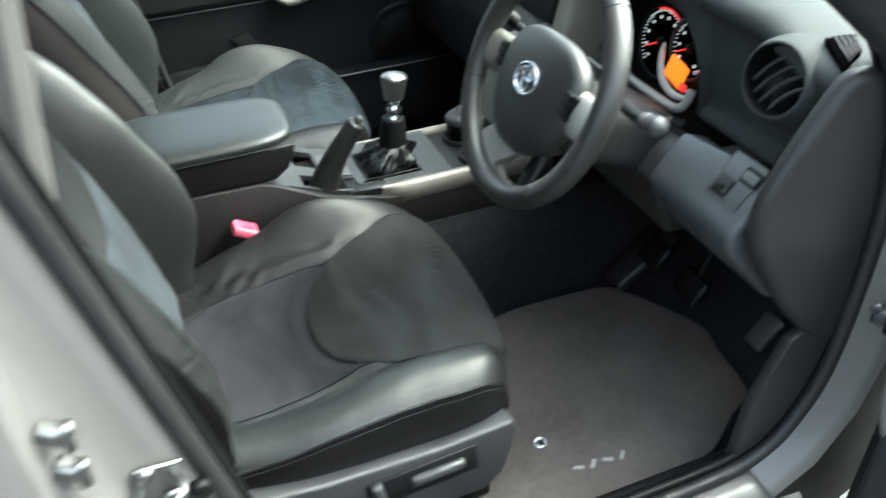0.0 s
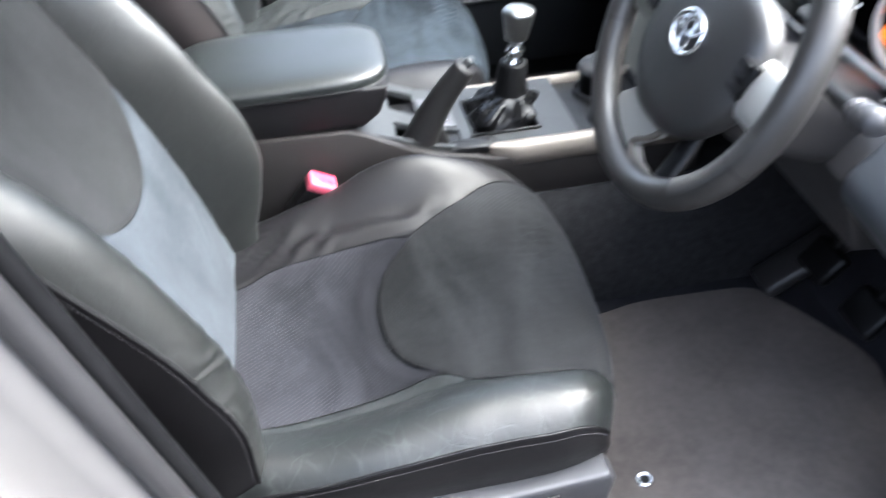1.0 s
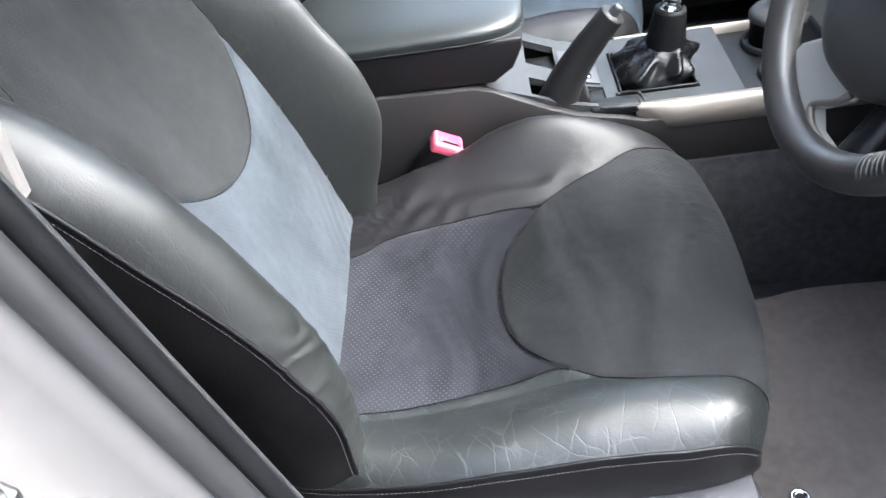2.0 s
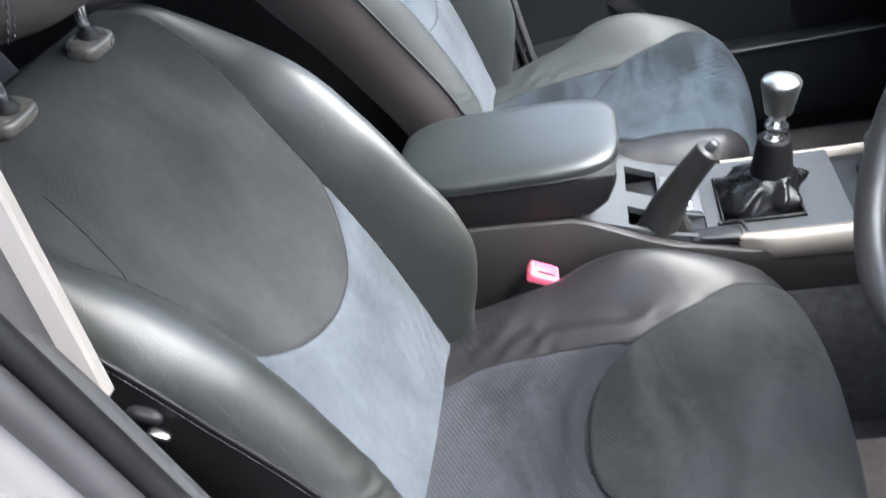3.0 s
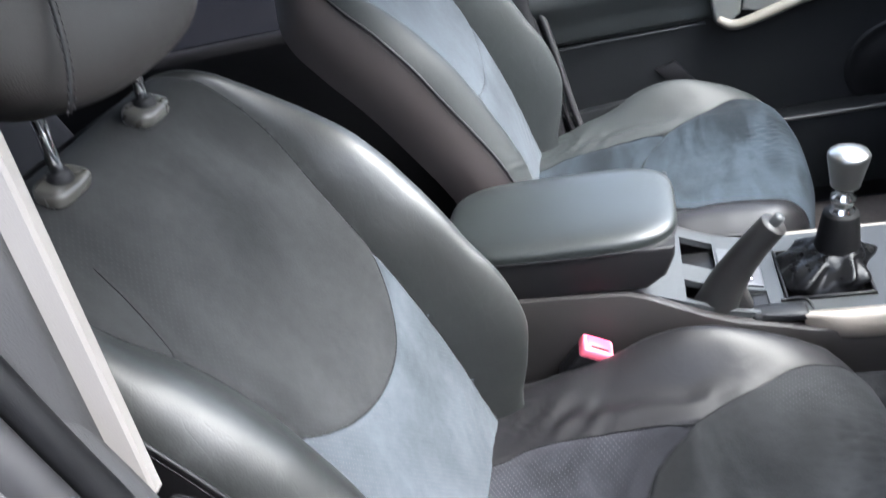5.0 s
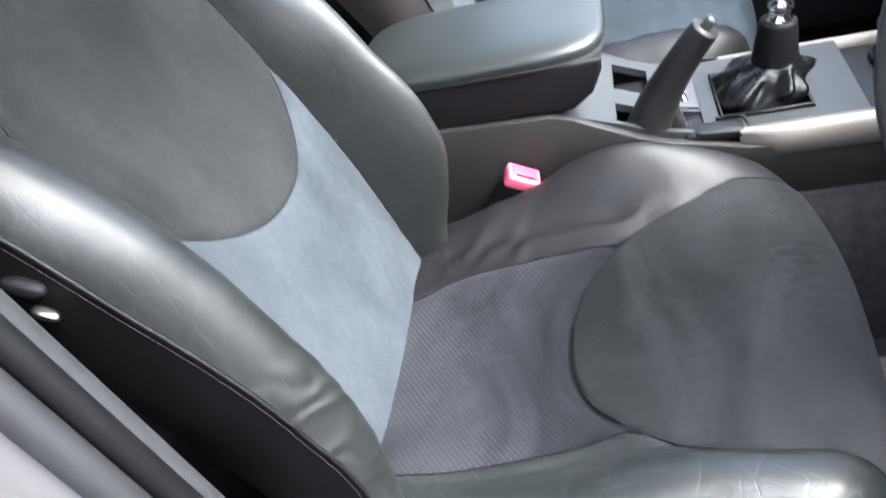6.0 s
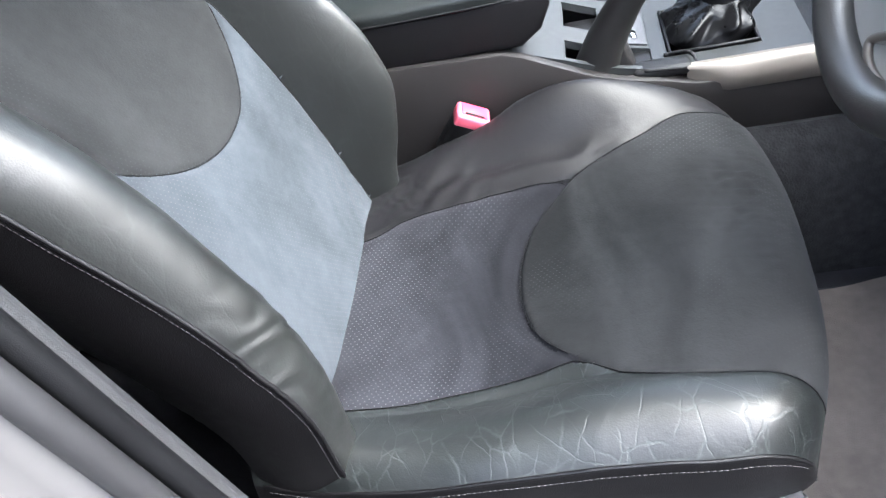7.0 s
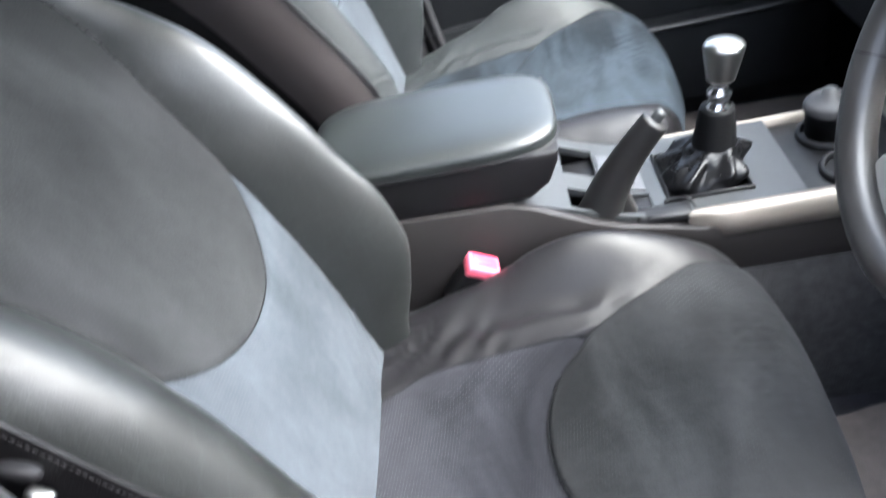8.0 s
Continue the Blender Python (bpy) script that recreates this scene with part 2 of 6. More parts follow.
GREY_PLASTIC = material("grey_satin_plastic", (0.0150, 0.0161, 0.0168), 0.46, vary=0.08, spec=0.28)
VALANCE = material("seat_valance_plastic", (0.024, 0.024, 0.026), 0.42, grain=0.3, grain_scale=900)
SILVER = material("silver_painted_plastic", (0.135, 0.118, 0.100), 0.50, metal=0.6, vary=0.04, rough_vary=0.04)
CHROME = material("chrome", (0.75, 0.76, 0.78), 0.10, metal=1.0, vary=0.04, rough_vary=0.05)
STEEL = material("satin_metal", (0.55, 0.55, 0.56), 0.25, metal=1.0, vary=0.06)
PAINT = material("silver_paint", (0.094, 0.089, 0.085), 0.44, vary=0.06, scale=3, coat=0.2)
RUBBER = material("rubber_seal", (0.012, 0.0115, 0.012), 0.5, vary=0.2)
TRIM_GREY = material("grey_pillar_trim", (0.019, 0.0188, 0.0192), 0.55, vary=0.06, grain=0.3, grain_scale=900)
TRIM_BEIGE = material("beige_pillar_trim", (0.122, 0.112, 0.102), 0.6, vary=0.05, grain=0.2, grain_scale=900)
CONSOLE_SIDE = material("brown_grey_console_plastic", (0.0086, 0.0076, 0.0074), 0.50, grain=0.3, grain_scale=1000, spec=0.20)
TUNNEL = material("tunnel_carpet", (0.0170, 0.0168, 0.0176), 0.97, vary=0.4, scale=60, grain=1.0, grain_scale=300, spec=0.04)
CARPET = material("black_carpet", (0.0150, 0.0148, 0.0170), 0.95, vary=0.25, scale=40, grain=0.9, grain_scale=520, spec=0.05)
MAT_CARPET = material("grey_floor_mat", (0.084, 0.073, 0.066), 0.95, vary=0.35, scale=5, grain=0.9, grain_scale=650, spec=0.05)
HUB_PLASTIC = material("airbag_plastic", (0.0120, 0.0115, 0.0112), 0.45, grain=0.2, grain_scale=900, spec=0.65)
DASH_LOWER = material("brown_black_dash_plastic", (0.0180, 0.0166, 0.0166), 0.50, grain=0.2, grain_scale=1000, spec=0.4)
PALE_THREAD = material("pale_woven_thread", (0.26, 0.25, 0.24), 0.8)
# backrest side raised to the brown it shows when lit
SIDE_LEATHER = material("lit_brown_side_leather", (0.027, 0.0225, 0.0215), 0.42, grain=0.2, grain_scale=800)
GUIDE = material("smoked_guide_plastic", (0.040, 0.038, 0.034), 0.25, vary=0.05)
LOWER_PANEL = material("lower_dash_plastic", (0.0330, 0.0360, 0.0400), 0.44, grain=0.2, grain_scale=900, spec=0.75)
SILVER_PANEL = material("satin_silver_panel", (0.30, 0.29, 0.265), 0.38, vary=0.05, metal=0.3)
CENTRE_SILVER = material("centre_panel_silver", (0.13, 0.125, 0.105), 0.45, vary=0.08)
LAMP_SILVER = material("bright_dial_silver", (0.62, 0.60, 0.55), 0.35, vary=0.04, metal=0.2)
PINK_PALE = material("pale_pink_rim", (0.46, 0.075, 0.115), 0.40, vary=0.04)
KNOB_METAL = material("brushed_knob_metal", (0.22, 0.22, 0.215), 0.33, metal=1.0, vary=0.06)
BRAKE_GREY = material("brake_lever_leather", (0.0056, 0.0051, 0.0050), 0.5, grain=0.3, grain_scale=800, spec=0.35)
WALL_RENDER = material("wall_render", (0.055, 0.05, 0.046), 0.9, vary=0.15, scale=2, grain=0.4, grain_scale=90)
PINK = material("red_button", (0.48, 0.028, 0.065), 0.36, vary=0.04)
WHEEL_LEATHER = material("steering_wheel_leather", (0.0135, 0.0122, 0.0110), 0.42, grain=0.2, grain_scale=800, spec=0.6)
BOOT = material("black_boot_leather", (0.0022, 0.0022, 0.0024), 0.30, grain=0.2, grain_scale=500, spec=0.14)
SLEEVE = material("matte_black_sleeve", (0.0022, 0.0022, 0.0024), 0.6, grain=0.3, grain_scale=900, spec=0.1)
HEAD_LEATHER = material("brown_black_leather", (0.0125, 0.0105, 0.0096), 0.58, grain=0.3, grain_scale=800, spec=0.35)
HEADLINER = material("headliner_cloth", (0.17, 0.163, 0.153), 0.95, vary=0.06)
ORANGE = glowing("amber_display", (1.0, 0.17, 0.008), 0.15)
RED_GLOW = glowing("red_dial_mark", (1.0, 0.03, 0.03), 0.10)
WHITE_GLOW = glowing("white_dial_mark", (0.9, 0.9, 0.92), 0.055)
DOOR_PAD = material("door_pad_vinyl", (0.0085, 0.0094, 0.0092), 0.37, grain=0.3, grain_scale=800, spec=0.65)
DOOR_LINING = material("door_lining_plastic", (0.0052, 0.0056, 0.0062), 0.6, grain=0.35, grain_scale=900, spec=0.16)
DOOR_GREY = material("door_handle_grey", (0.072, 0.074, 0.070), 0.42, vary=0.06, metal=0.1)
PULL_PALE = material("pale_pull_plastic", (0.072, 0.066, 0.055), 0.55, vary=0.05, spec=0.3)
GLASS = glass_material("window_glass", (0.66, 0.70, 0.69))
PRIVACY = glass_material("privacy_glass", (0.022, 0.022, 0.026))
BENCH = material("dark_bench_leather", (0.020, 0.021, 0.025), 0.5, grain=0.2, grain_scale=800, spec=0.35)
CONCRETE = material("asphalt_ground", (0.060, 0.059, 0.058), 0.9, vary=0.25, scale=1.5, grain=0.5, grain_scale=60)


# ---- builders ----
def thing(name, at, label="", category="", group="", kind=""):
    ob = new(name)
    ob.location = at
    ob.empty_display_size = 0.05
    return tagged(ob, label, category, group, kind)


def part(name, bm, mt, parent=None, label="", smooth=True):
    """Links a bmesh, built in world metres, as one mesh object under a thing or a part."""
    me = bpy.data.meshes.new(name)
    bm.normal_update()
    bm.to_mesh(me)
    bm.free()
    me.materials.append(mt)
    if smooth:
        me.shade_smooth()
    ob = new(name, me)
    if parent is not None:
        ob.parent = parent
        if parent.type == "EMPTY":
            ob.matrix_parent_inverse = Matrix.Translation(parent.location).inverted()
    return tagged(ob, label)


def solo(name, bm, mt, label="", category="", kind="", smooth=True, group=""):
    return tagged(part(name, bm, mt, None, "", smooth), label, category, group, kind)


def sharp(bm, degrees=40):
    for e in bm.edges:
        if len(e.link_faces) == 2:
            e.smooth = e.calc_face_angle(0) < radians(degrees)
    return bm


def rbox(centre, size, bevel=0.004, rot=(0, 0, 0), bm=None, segs=2):
    """A box with rounded edges."""
    bm = bm or bmesh.new()
    m = pose(*centre, *rot) @ Matrix.Diagonal((*size, 1))
    made = bmesh.ops.create_cube(bm, size=1, matrix=m)
    verts = set(made["verts"])
    if bevel > 0:
        edges = [e for e in bm.edges if e.verts[0] in verts and e.verts[1] in verts]
        bmesh.ops.bevel(bm, geom=edges, offset=min(bevel, min(size) * 0.45), segments=segs, profile=0.5, affect="EDGES")
    return bm


def grid_bm(points, close_u=False, close_v=False, bm=None):
    """Quads over an array of points (nu, nv, 3)."""
    bm = bm or bmesh.new()
    nu, nv = len(points), len(points[0])
    vs = [[bm.verts.new(p) for p in row] for row in points]
    for i in range(nu if close_u else nu - 1):
        for j in range(nv if close_v else nv - 1):
            a, b, c, d = vs[i][j], vs[(i + 1) % nu][j], vs[(i + 1) % nu][(j + 1) % nv], vs[i][(j + 1) % nv]
            if len({a, b, c, d}) == 4:
                bm.faces.new((a, b, c, d))
    return bm


def smooth_path(points, n=60, closed=False):
    """Catmull-Rom through points."""
    p = [Vector(q) for q in points]
    out, m = [], len(p)
    spans = m if closed else m - 1
    for k in range(n if closed else n + 1):
        u = k / n * spans
        i = min(int(u), spans - 1)
        f = u - i
        if closed:
            a, b, c, d = p[(i - 1) % m], p[i % m], p[(i + 1) % m], p[(i + 2) % m]
        else:
            a, b, c, d = p[max(i - 1, 0)], p[i], p[i + 1], p[min(i + 2, m - 1)]
        out.append(0.5 * (2 * b + (c - a) * f + (2 * a - 5 * b + 4 * c - d) * f * f + (3 * b - a - 3 * c + d) * f ** 3))
    return out


def tube(points, radius, segs=10, n=0, closed=False, flat=1.0, up=(0, 0, 1), bm=None, cap=True):
    """A round or flattened bar along points; radius may be a function of 0..1."""
    pts = smooth_path(points, n, closed) if n else [Vector(q) for q in points]
    bm = bm or bmesh.new()
    rows, m = [], len(pts)
    for i, q in enumerate(pts):
        a = pts[(i - 1) % m] if closed or i else pts[0]
        b = pts[(i + 1) % m] if closed or i < m - 1 else pts[-1]
        t = (b - a).normalized()
        side = t.cross(Vector(up))
        side = side.normalized() if side.length > 1e-4 else t.orthogonal().normalized()
        over = side.cross(t).normalized()
        r = radius(i / max(m - 1, 1)) if callable(radius) else radius
        rows.append([q + side * (r * math.cos(w)) + over * (r * flat * math.sin(w)) for w in (2 * math.pi * k / segs for k in range(segs))])
    grid_bm(rows, closed, True, bm)
    if cap and not closed:
        bm.verts.ensure_lookup_table()
        base = len(bm.verts) - m * segs
        bm.faces.new([bm.verts[base + k] for k in range(segs)])
        bm.faces.new([bm.verts[base + (m - 1) * segs + k] for k in reversed(range(segs))])
    return bm


def lathe(profile, at, axis=(0, 0, 1), segs=40, bm=None):
    """Turns (radius, height) pairs round an axis through at."""
    turn = Vector(axis).to_track_quat("Z", "Y").to_matrix().to_4x4()
    m = Matrix.Translation(at) @ turn
    rows = [[m @ Vector((max(r, 1e-4) * math.cos(w), max(r, 1e-4) * math.sin(w), h)) for w in (2 * math.pi * k / segs for k in range(segs))] for r, h in profile]
    return sharp(grid_bm(rows, False, True, bm), 35)


def prism(outline, lo, hi, axis="y", bevel=0.0, bm=None, segs=2, m=None):
    """A plate with the given outline. axis y: outline in x, z; axis x: outline in y, z; axis z: outline in x, y."""
    bm = bm or bmesh.new()

    def place(p, h):
        v = {"y": (p[0], h, p[1]), "x": (h, p[0], p[1]), "z": (p[0], p[1], h)}[axis]
        return m @ Vector(v) if m else v

    a = [bm.verts.new(place(p, lo)) for p in outline]
    b = [bm.verts.new(place(p, hi)) for p in outline]
    faces = [bm.faces.new(a), bm.faces.new(list(reversed(b)))]
    k = len(outline)
    for i in range(k):
        faces.append(bm.faces.new((a[(i + 1) % k], a[i], b[i], b[(i + 1) % k])))
    bmesh.ops.recalc_face_normals(bm, faces=faces)
    if bevel:
        edges = list({e for f in faces[:2] for e in f.edges})
        bmesh.ops.bevel(bm, geom=edges, offset=bevel, segments=segs, profile=0.5, affect="EDGES")
    return sharp(bm, 35)


def lerp(x, table):
    """A smooth curve through (x, value) pairs."""
    xs, ys = zip(*table)
    x = np.clip(np.asarray(x, float), xs[0], xs[-1])
    i = np.clip(np.searchsorted(xs, x) - 1, 0, len(xs) - 2)
    xs, ys = np.array(xs), np.array(ys)
    slope = np.gradient(ys, xs)
    h = xs[i + 1] - xs[i]
    t = (x - xs[i]) / h
    return (ys[i] * (2 * t**3 - 3 * t**2 + 1) + slope[i] * h * (t**3 - 2 * t**2 + t)
            + ys[i + 1] * (-2 * t**3 + 3 * t**2) + slope[i + 1] * h * (t**3 - t**2))


def ripples(u, v, size, seed, count=14):
    """Soft irregular relief, about -1 to 1, with waves of the given size."""
    rng = np.random.RandomState(seed)
    out = 0
    for _ in range(count):
        w, ph, k = rng.uniform(0, 2 * np.pi), rng.uniform(0, 2 * np.pi), 2 * np.pi / (size * rng.uniform(0.6, 1.6))
        out = out + np.sin(k * (u * np.cos(w) + v * np.sin(w)) + ph)
    return out / count**0.5 / 1.4


# ---- seats ----
SEAT_O = Vector((0.0, 0.0, 0.70))
YI_BACK = [(-0.07, 0.178), (0.0, 0.174), (0.10, 0.168), (0.22, 0.160), (0.33, 0.157), (0.44, 0.168), (0.50, 0.184), (0.56, 0.186), (0.62, 0.176), (0.72, 0.165)]
YI_OUTER = [(-0.07, 0.166), (0.0, 0.159), (0.10, 0.149), (0.22, 0.142), (0.33, 0.142), (0.44, 0.160), (0.50, 0.180), (0.56, 0.185), (0.62, 0.176), (0.72, 0.165)]
YE_BACK = [(-0.07, 0.236), (0.0, 0.243), (0.10, 0.246), (0.25, 0.246), (0.40, 0.254), (0.47, 0.252), (0.54, 0.236), (0.60, 0.204), (0.65, 0.182), (0.72, 0.168)]
RISE_INNER = [(-0.07, 0.020), (0.0, 0.045), (0.05, 0.075), (0.10, 0.097), (0.16, 0.101), (0.25, 0.087), (0.35, 0.074), (0.44, 0.056), (0.50, 0.032), (0.55, 0.015), (0.62, 0.004), (0.72, 0.0)]
DROP_INNER = [(-0.07, 0.010), (0.0, 0.014), (0.07, 0.036), (0.14, 0.050), (0.22, 0.055), (0.30, 0.052), (0.40, 0.047), (0.50, 0.036), (0.60, 0.012), (0.72, 0.010)]
RISE_OUTER = [(-0.07, 0.028), (0.0, 0.046), (0.07, 0.064), (0.14, 0.068), (0.20, 0.062), (0.28, 0.055), (0.35, 0.050), (0.46, 0.036), (0.55, 0.016), (0.62, 0.004), (0.72, 0.0)]
DROP_OUTER = [(-0.07, 0.010), (0.0, 0.010), (0.07, 0.011), (0.14, 0.020), (0.20, 0.023), (0.25, 0.028), (0.30, 0.032), (0.34, 0.033), (0.40, 0.030), (0.46, 0.028), (0.55, 0.024), (0.60, 0.012), (0.72, 0.010)]
CURVE_BACK = [(-0.07, -0.012), (0.0, 0.0), (0.10, 0.020), (0.20, 0.036), (0.33, 0.044), (0.45, 0.036), (0.55, 0.016), (0.62, 0.0), (0.72, 0.0)]
YI_NEAR = [(-0.08, 0.178), (0.014, 0.170), (0.062, 0.166), (0.11, 0.158), (0.167, 0.150), (0.223, 0.143), (0.262, 0.141), (0.285, 0.156), (0.32, 0.178), (0.36, 0.187), (0.42, 0.190), (0.47, 0.200), (0.56, 0.225)]
YI_FAR = [(-0.08, 0.080), (0.018, 0.094), (0.053, 0.110), (0.09, 0.115), (0.13, 0.117), (0.22, 0.120), (0.272, 0.120), (0.302, 0.137), (0.35, 0.161), (0.405, 0.190), (0.45, 0.205), (0.56, 0.23)]
YI_WING = [(-0.08, 0.090), (0.05, 0.108), (0.15, 0.116), (0.25, 0.122), (0.33, 0.133), (0.40, 0.153), (0.46, 0.180), (0.56, 0.21)]
ZS_FAR = [(-0.08, 0.690), (0.018, 0.695), (0.09, 0.704), (0.16, 0.712), (0.22, 0.720), (0.276, 0.729), (0.35, 0.738), (0.405, 0.737), (0.45, 0.725), (0.52, 0.712), (0.60, 0.70)]
ZC_FAR = [(-0.08, 0.682), (0.0, 0.688), (0.05, 0.701), (0.10, 0.721), (0.165, 0.744), (0.212, 0.771), (0.25, 0.784), (0.29, 0.788), (0.33, 0.781), (0.36, 0.770), (0.40, 0.752), (0.46, 0.716), (0.52, 0.706), (0.60, 0.70)]
YE_SEAT = [(-0.08, 0.232), (0.0, 0.248), (0.1, 0.262), (0.3, 0.268), (0.40, 0.264), (0.45, 0.252), (0.50, 0.232), (0.60, 0.20)]
Z_SEAT = [(-0.08, 0.688), (0.0, 0.690), (0.1, 0.678), (0.2, 0.682), (0.28, 0.702), (0.36, 0.716), (0.44, 0.720), (0.52, 0.712), (0.60, 0.70)]
YI_FORM = [(-0.08, 0.182), (0.05, 0.177), (0.15, 0.167), (0.25, 0.162), (0.32, 0.168), (0.38, 0.179), (0.44, 0.192), (0.50, 0.210), (0.56, 0.23)]
Z_EDGE = [(-0.08, 0.684), (0.0, 0.686), (0.1, 0.693), (0.2, 0.703), (0.28, 0.710), (0.36, 0.716), (0.44, 0.720), (0.52, 0.712), (0.60, 0.70)]
RISE_SEAT = [(-0.08, 0.008), (0.0, 0.009), (0.1, 0.020), (0.19, 0.033), (0.26, 0.038), (0.32, 0.034), (0.38, 0.024), (0.44, 0.011), (0.50, 0.004), (0.6, 0.002)]


def back_edge(s, y):
    """Half width of the backrest; the inner side is drawn in at its foot."""
    return lerp(s, YE_BACK) - np.where(np.asarray(y) > 0, 0.036 * np.clip((0.11 - np.asarray(s)) / 0.18, 0, 1) ** 1.6, 0)


def snap(u, v, fields, h):
    """Pulls grid points that lie near a seam onto it. u, v: plan coordinates; fields: signed distances."""
    for field in fields:
        f, e = field(u, v), 1e-5
        gu, gv = (field(u + e, v) - f) / e, (field(u, v + e) - f) / e
        g2 = gu * gu + gv * gv + 1e-9
        near = np.abs(f) < 0.55 * h * np.sqrt(g2)
        u, v = np.where(near, u - f * gu / g2, u), np.where(near, v - f * gv / g2, v)
    return u, v


def groove(d, deep=0.0035, wide=0.0035):
    return -deep * np.exp(-((d / wide) ** 2))


def back_inner(s, y):
    """Distance of the bolster's seam from the middle, on either side."""
    return np.where(np.asarray(y) > 0, lerp(s, YI_BACK), lerp(s, YI_OUTER))


def back_bolster(y, s):
    return np.abs(y) - back_inner(s, y)


def oval_low(y):
    """Lower edge of the backrest's rounded upper panel."""
    u = np.asarray(y) - 0.035
    return 0.220 + np.where(u > 0, 0.104 * (np.abs(u) / 0.123) ** 2.6, 0.088 * (np.abs(u) / 0.173) ** 1.9)


def back_oval(y, s):
    return (oval_low(y) - s) / np.sqrt(1 + ((oval_low(y + 0.0005) - oval_low(y - 0.0005)) / 0.001) ** 2)


def back_point(y, s):
    """Place on the backrest's face for a lateral and a height coordinate."""
    yi, ye, rise = back_inner(s, y), back_edge(s, y), np.where(np.asarray(y) > 0, lerp(s, RISE_INNER), lerp(s, RISE_OUTER))
    q = np.clip((np.abs(y) - yi) / (ye - yi), 0, 1)
    top = np.where(np.asarray(y) > 0, 0.42, 0.62)
    climb = np.clip(q / top, 0, 1)
    climb = np.where(np.asarray(y) > 0, 1 - (1 - climb) ** 2, np.sin(np.pi / 2 * climb) ** 1.15)
    drop = np.where(np.asarray(y) > 0, lerp(s, DROP_INNER), lerp(s, DROP_OUTER))
    bol = rise * climb - np.where(q > top, drop * ((q - top) / (1 - top)) ** 2, 0)
    inner = np.clip(np.abs(y) / yi, 0, 1)
    n = bol + lerp(s, CURVE_BACK) * (0.72 + 0.28 * inner**2)
    db, do = back_bolster(y, s), back_oval(y, s)
    n = n + groove(db) + np.where(np.abs(y) < yi + 0.002, groove(do), 0)
    # the short curved seam beside the outer shoulder
    w = np.abs(y) - (0.168 - 0.036 * np.sin(np.clip((s - 0.435) / 0.16, 0, 1) * np.pi * 0.62))
    n = n + np.where((y < 0) & (s > 0.435) & (s < 0.57), groove(w, 0.0026, 0.003) * np.clip((0.57 - s) / 0.04, 0, 1), 0)
    n = n + 0.0006 * ripples(y, s, 0.11, 3) * (db > 0) + 0.0004 * ripples(y, s, 0.07, 5)
    # soft folds low on the outer bolster
    sag = np.exp(-(((s - 0.13) / 0.065) ** 2)) * (db > 0) * (y < 0) * np.clip(db / 0.012, 0, 1)
    n = n + 0.0010 * sag * np.sin((s - 0.9 * np.abs(y)) * 185 + 3.5 * ripples(y, s, 0.06, 27))
    # folds where the lower panel is pulled into the crease
    fold = np.exp(-(((s - 0.05) / 0.06) ** 2)) * np.exp(-(((y - 0.14) / 0.05) ** 2))
    n = n + 0.0007 * fold * np.sin((s * 0.8 - (y - 0.14) * 1.6) * 160)
    roll, r = np.maximum(s - 0.580, 0) / 0.05, 0.05
    s2 = np.where(s < 0.580, s, 0.580 + r * np.sin(np.minimum(roll, 2.2)))
    n2 = n - np.where(s < 0.580, 0, r * (1 - np.cos(np.minimum(roll, 2.2))))
    return np.stack([SEAT_O.x + BACK_UP.x * s2 + BACK_OUT.x * n2, y, SEAT_O.z + BACK_UP.z * s2 + BACK_OUT.z * n2], -1)


def seat_inner(x, y):
    """Distance of the bolster's seam from the middle, on either side."""
    return np.where(np.asarray(y) > 0, lerp(x, YI_FAR), lerp(x, YI_NEAR))


def seat_bolster(x, y):
    return np.abs(y) - seat_inner(x, y)


def oval_half(x, y):
    return np.where(np.asarray(y) > 0, lerp(x, [(0.19, 0.136), (0.265, 0.138), (0.32, 0.20), (0.40, 0.25)]), lerp(x, [(0.19, 0.166), (0.265, 0.168), (0.32, 0.22), (0.40, 0.25)]))


def seat_oval(x, y):
    q = ((np.maximum(0.36 - x, 0) / 0.162) ** 2.2 + (np.abs(y) / oval_half(x, y)) ** 2.2) ** (1 / 2.2)
    return np.where(x < 0.36, (q - 1) * 0.16, -0.02)


def seat_front(y):
    return 0.500 + 0.05 * y - 0.050 * np.abs(y / 0.26) ** 2.6


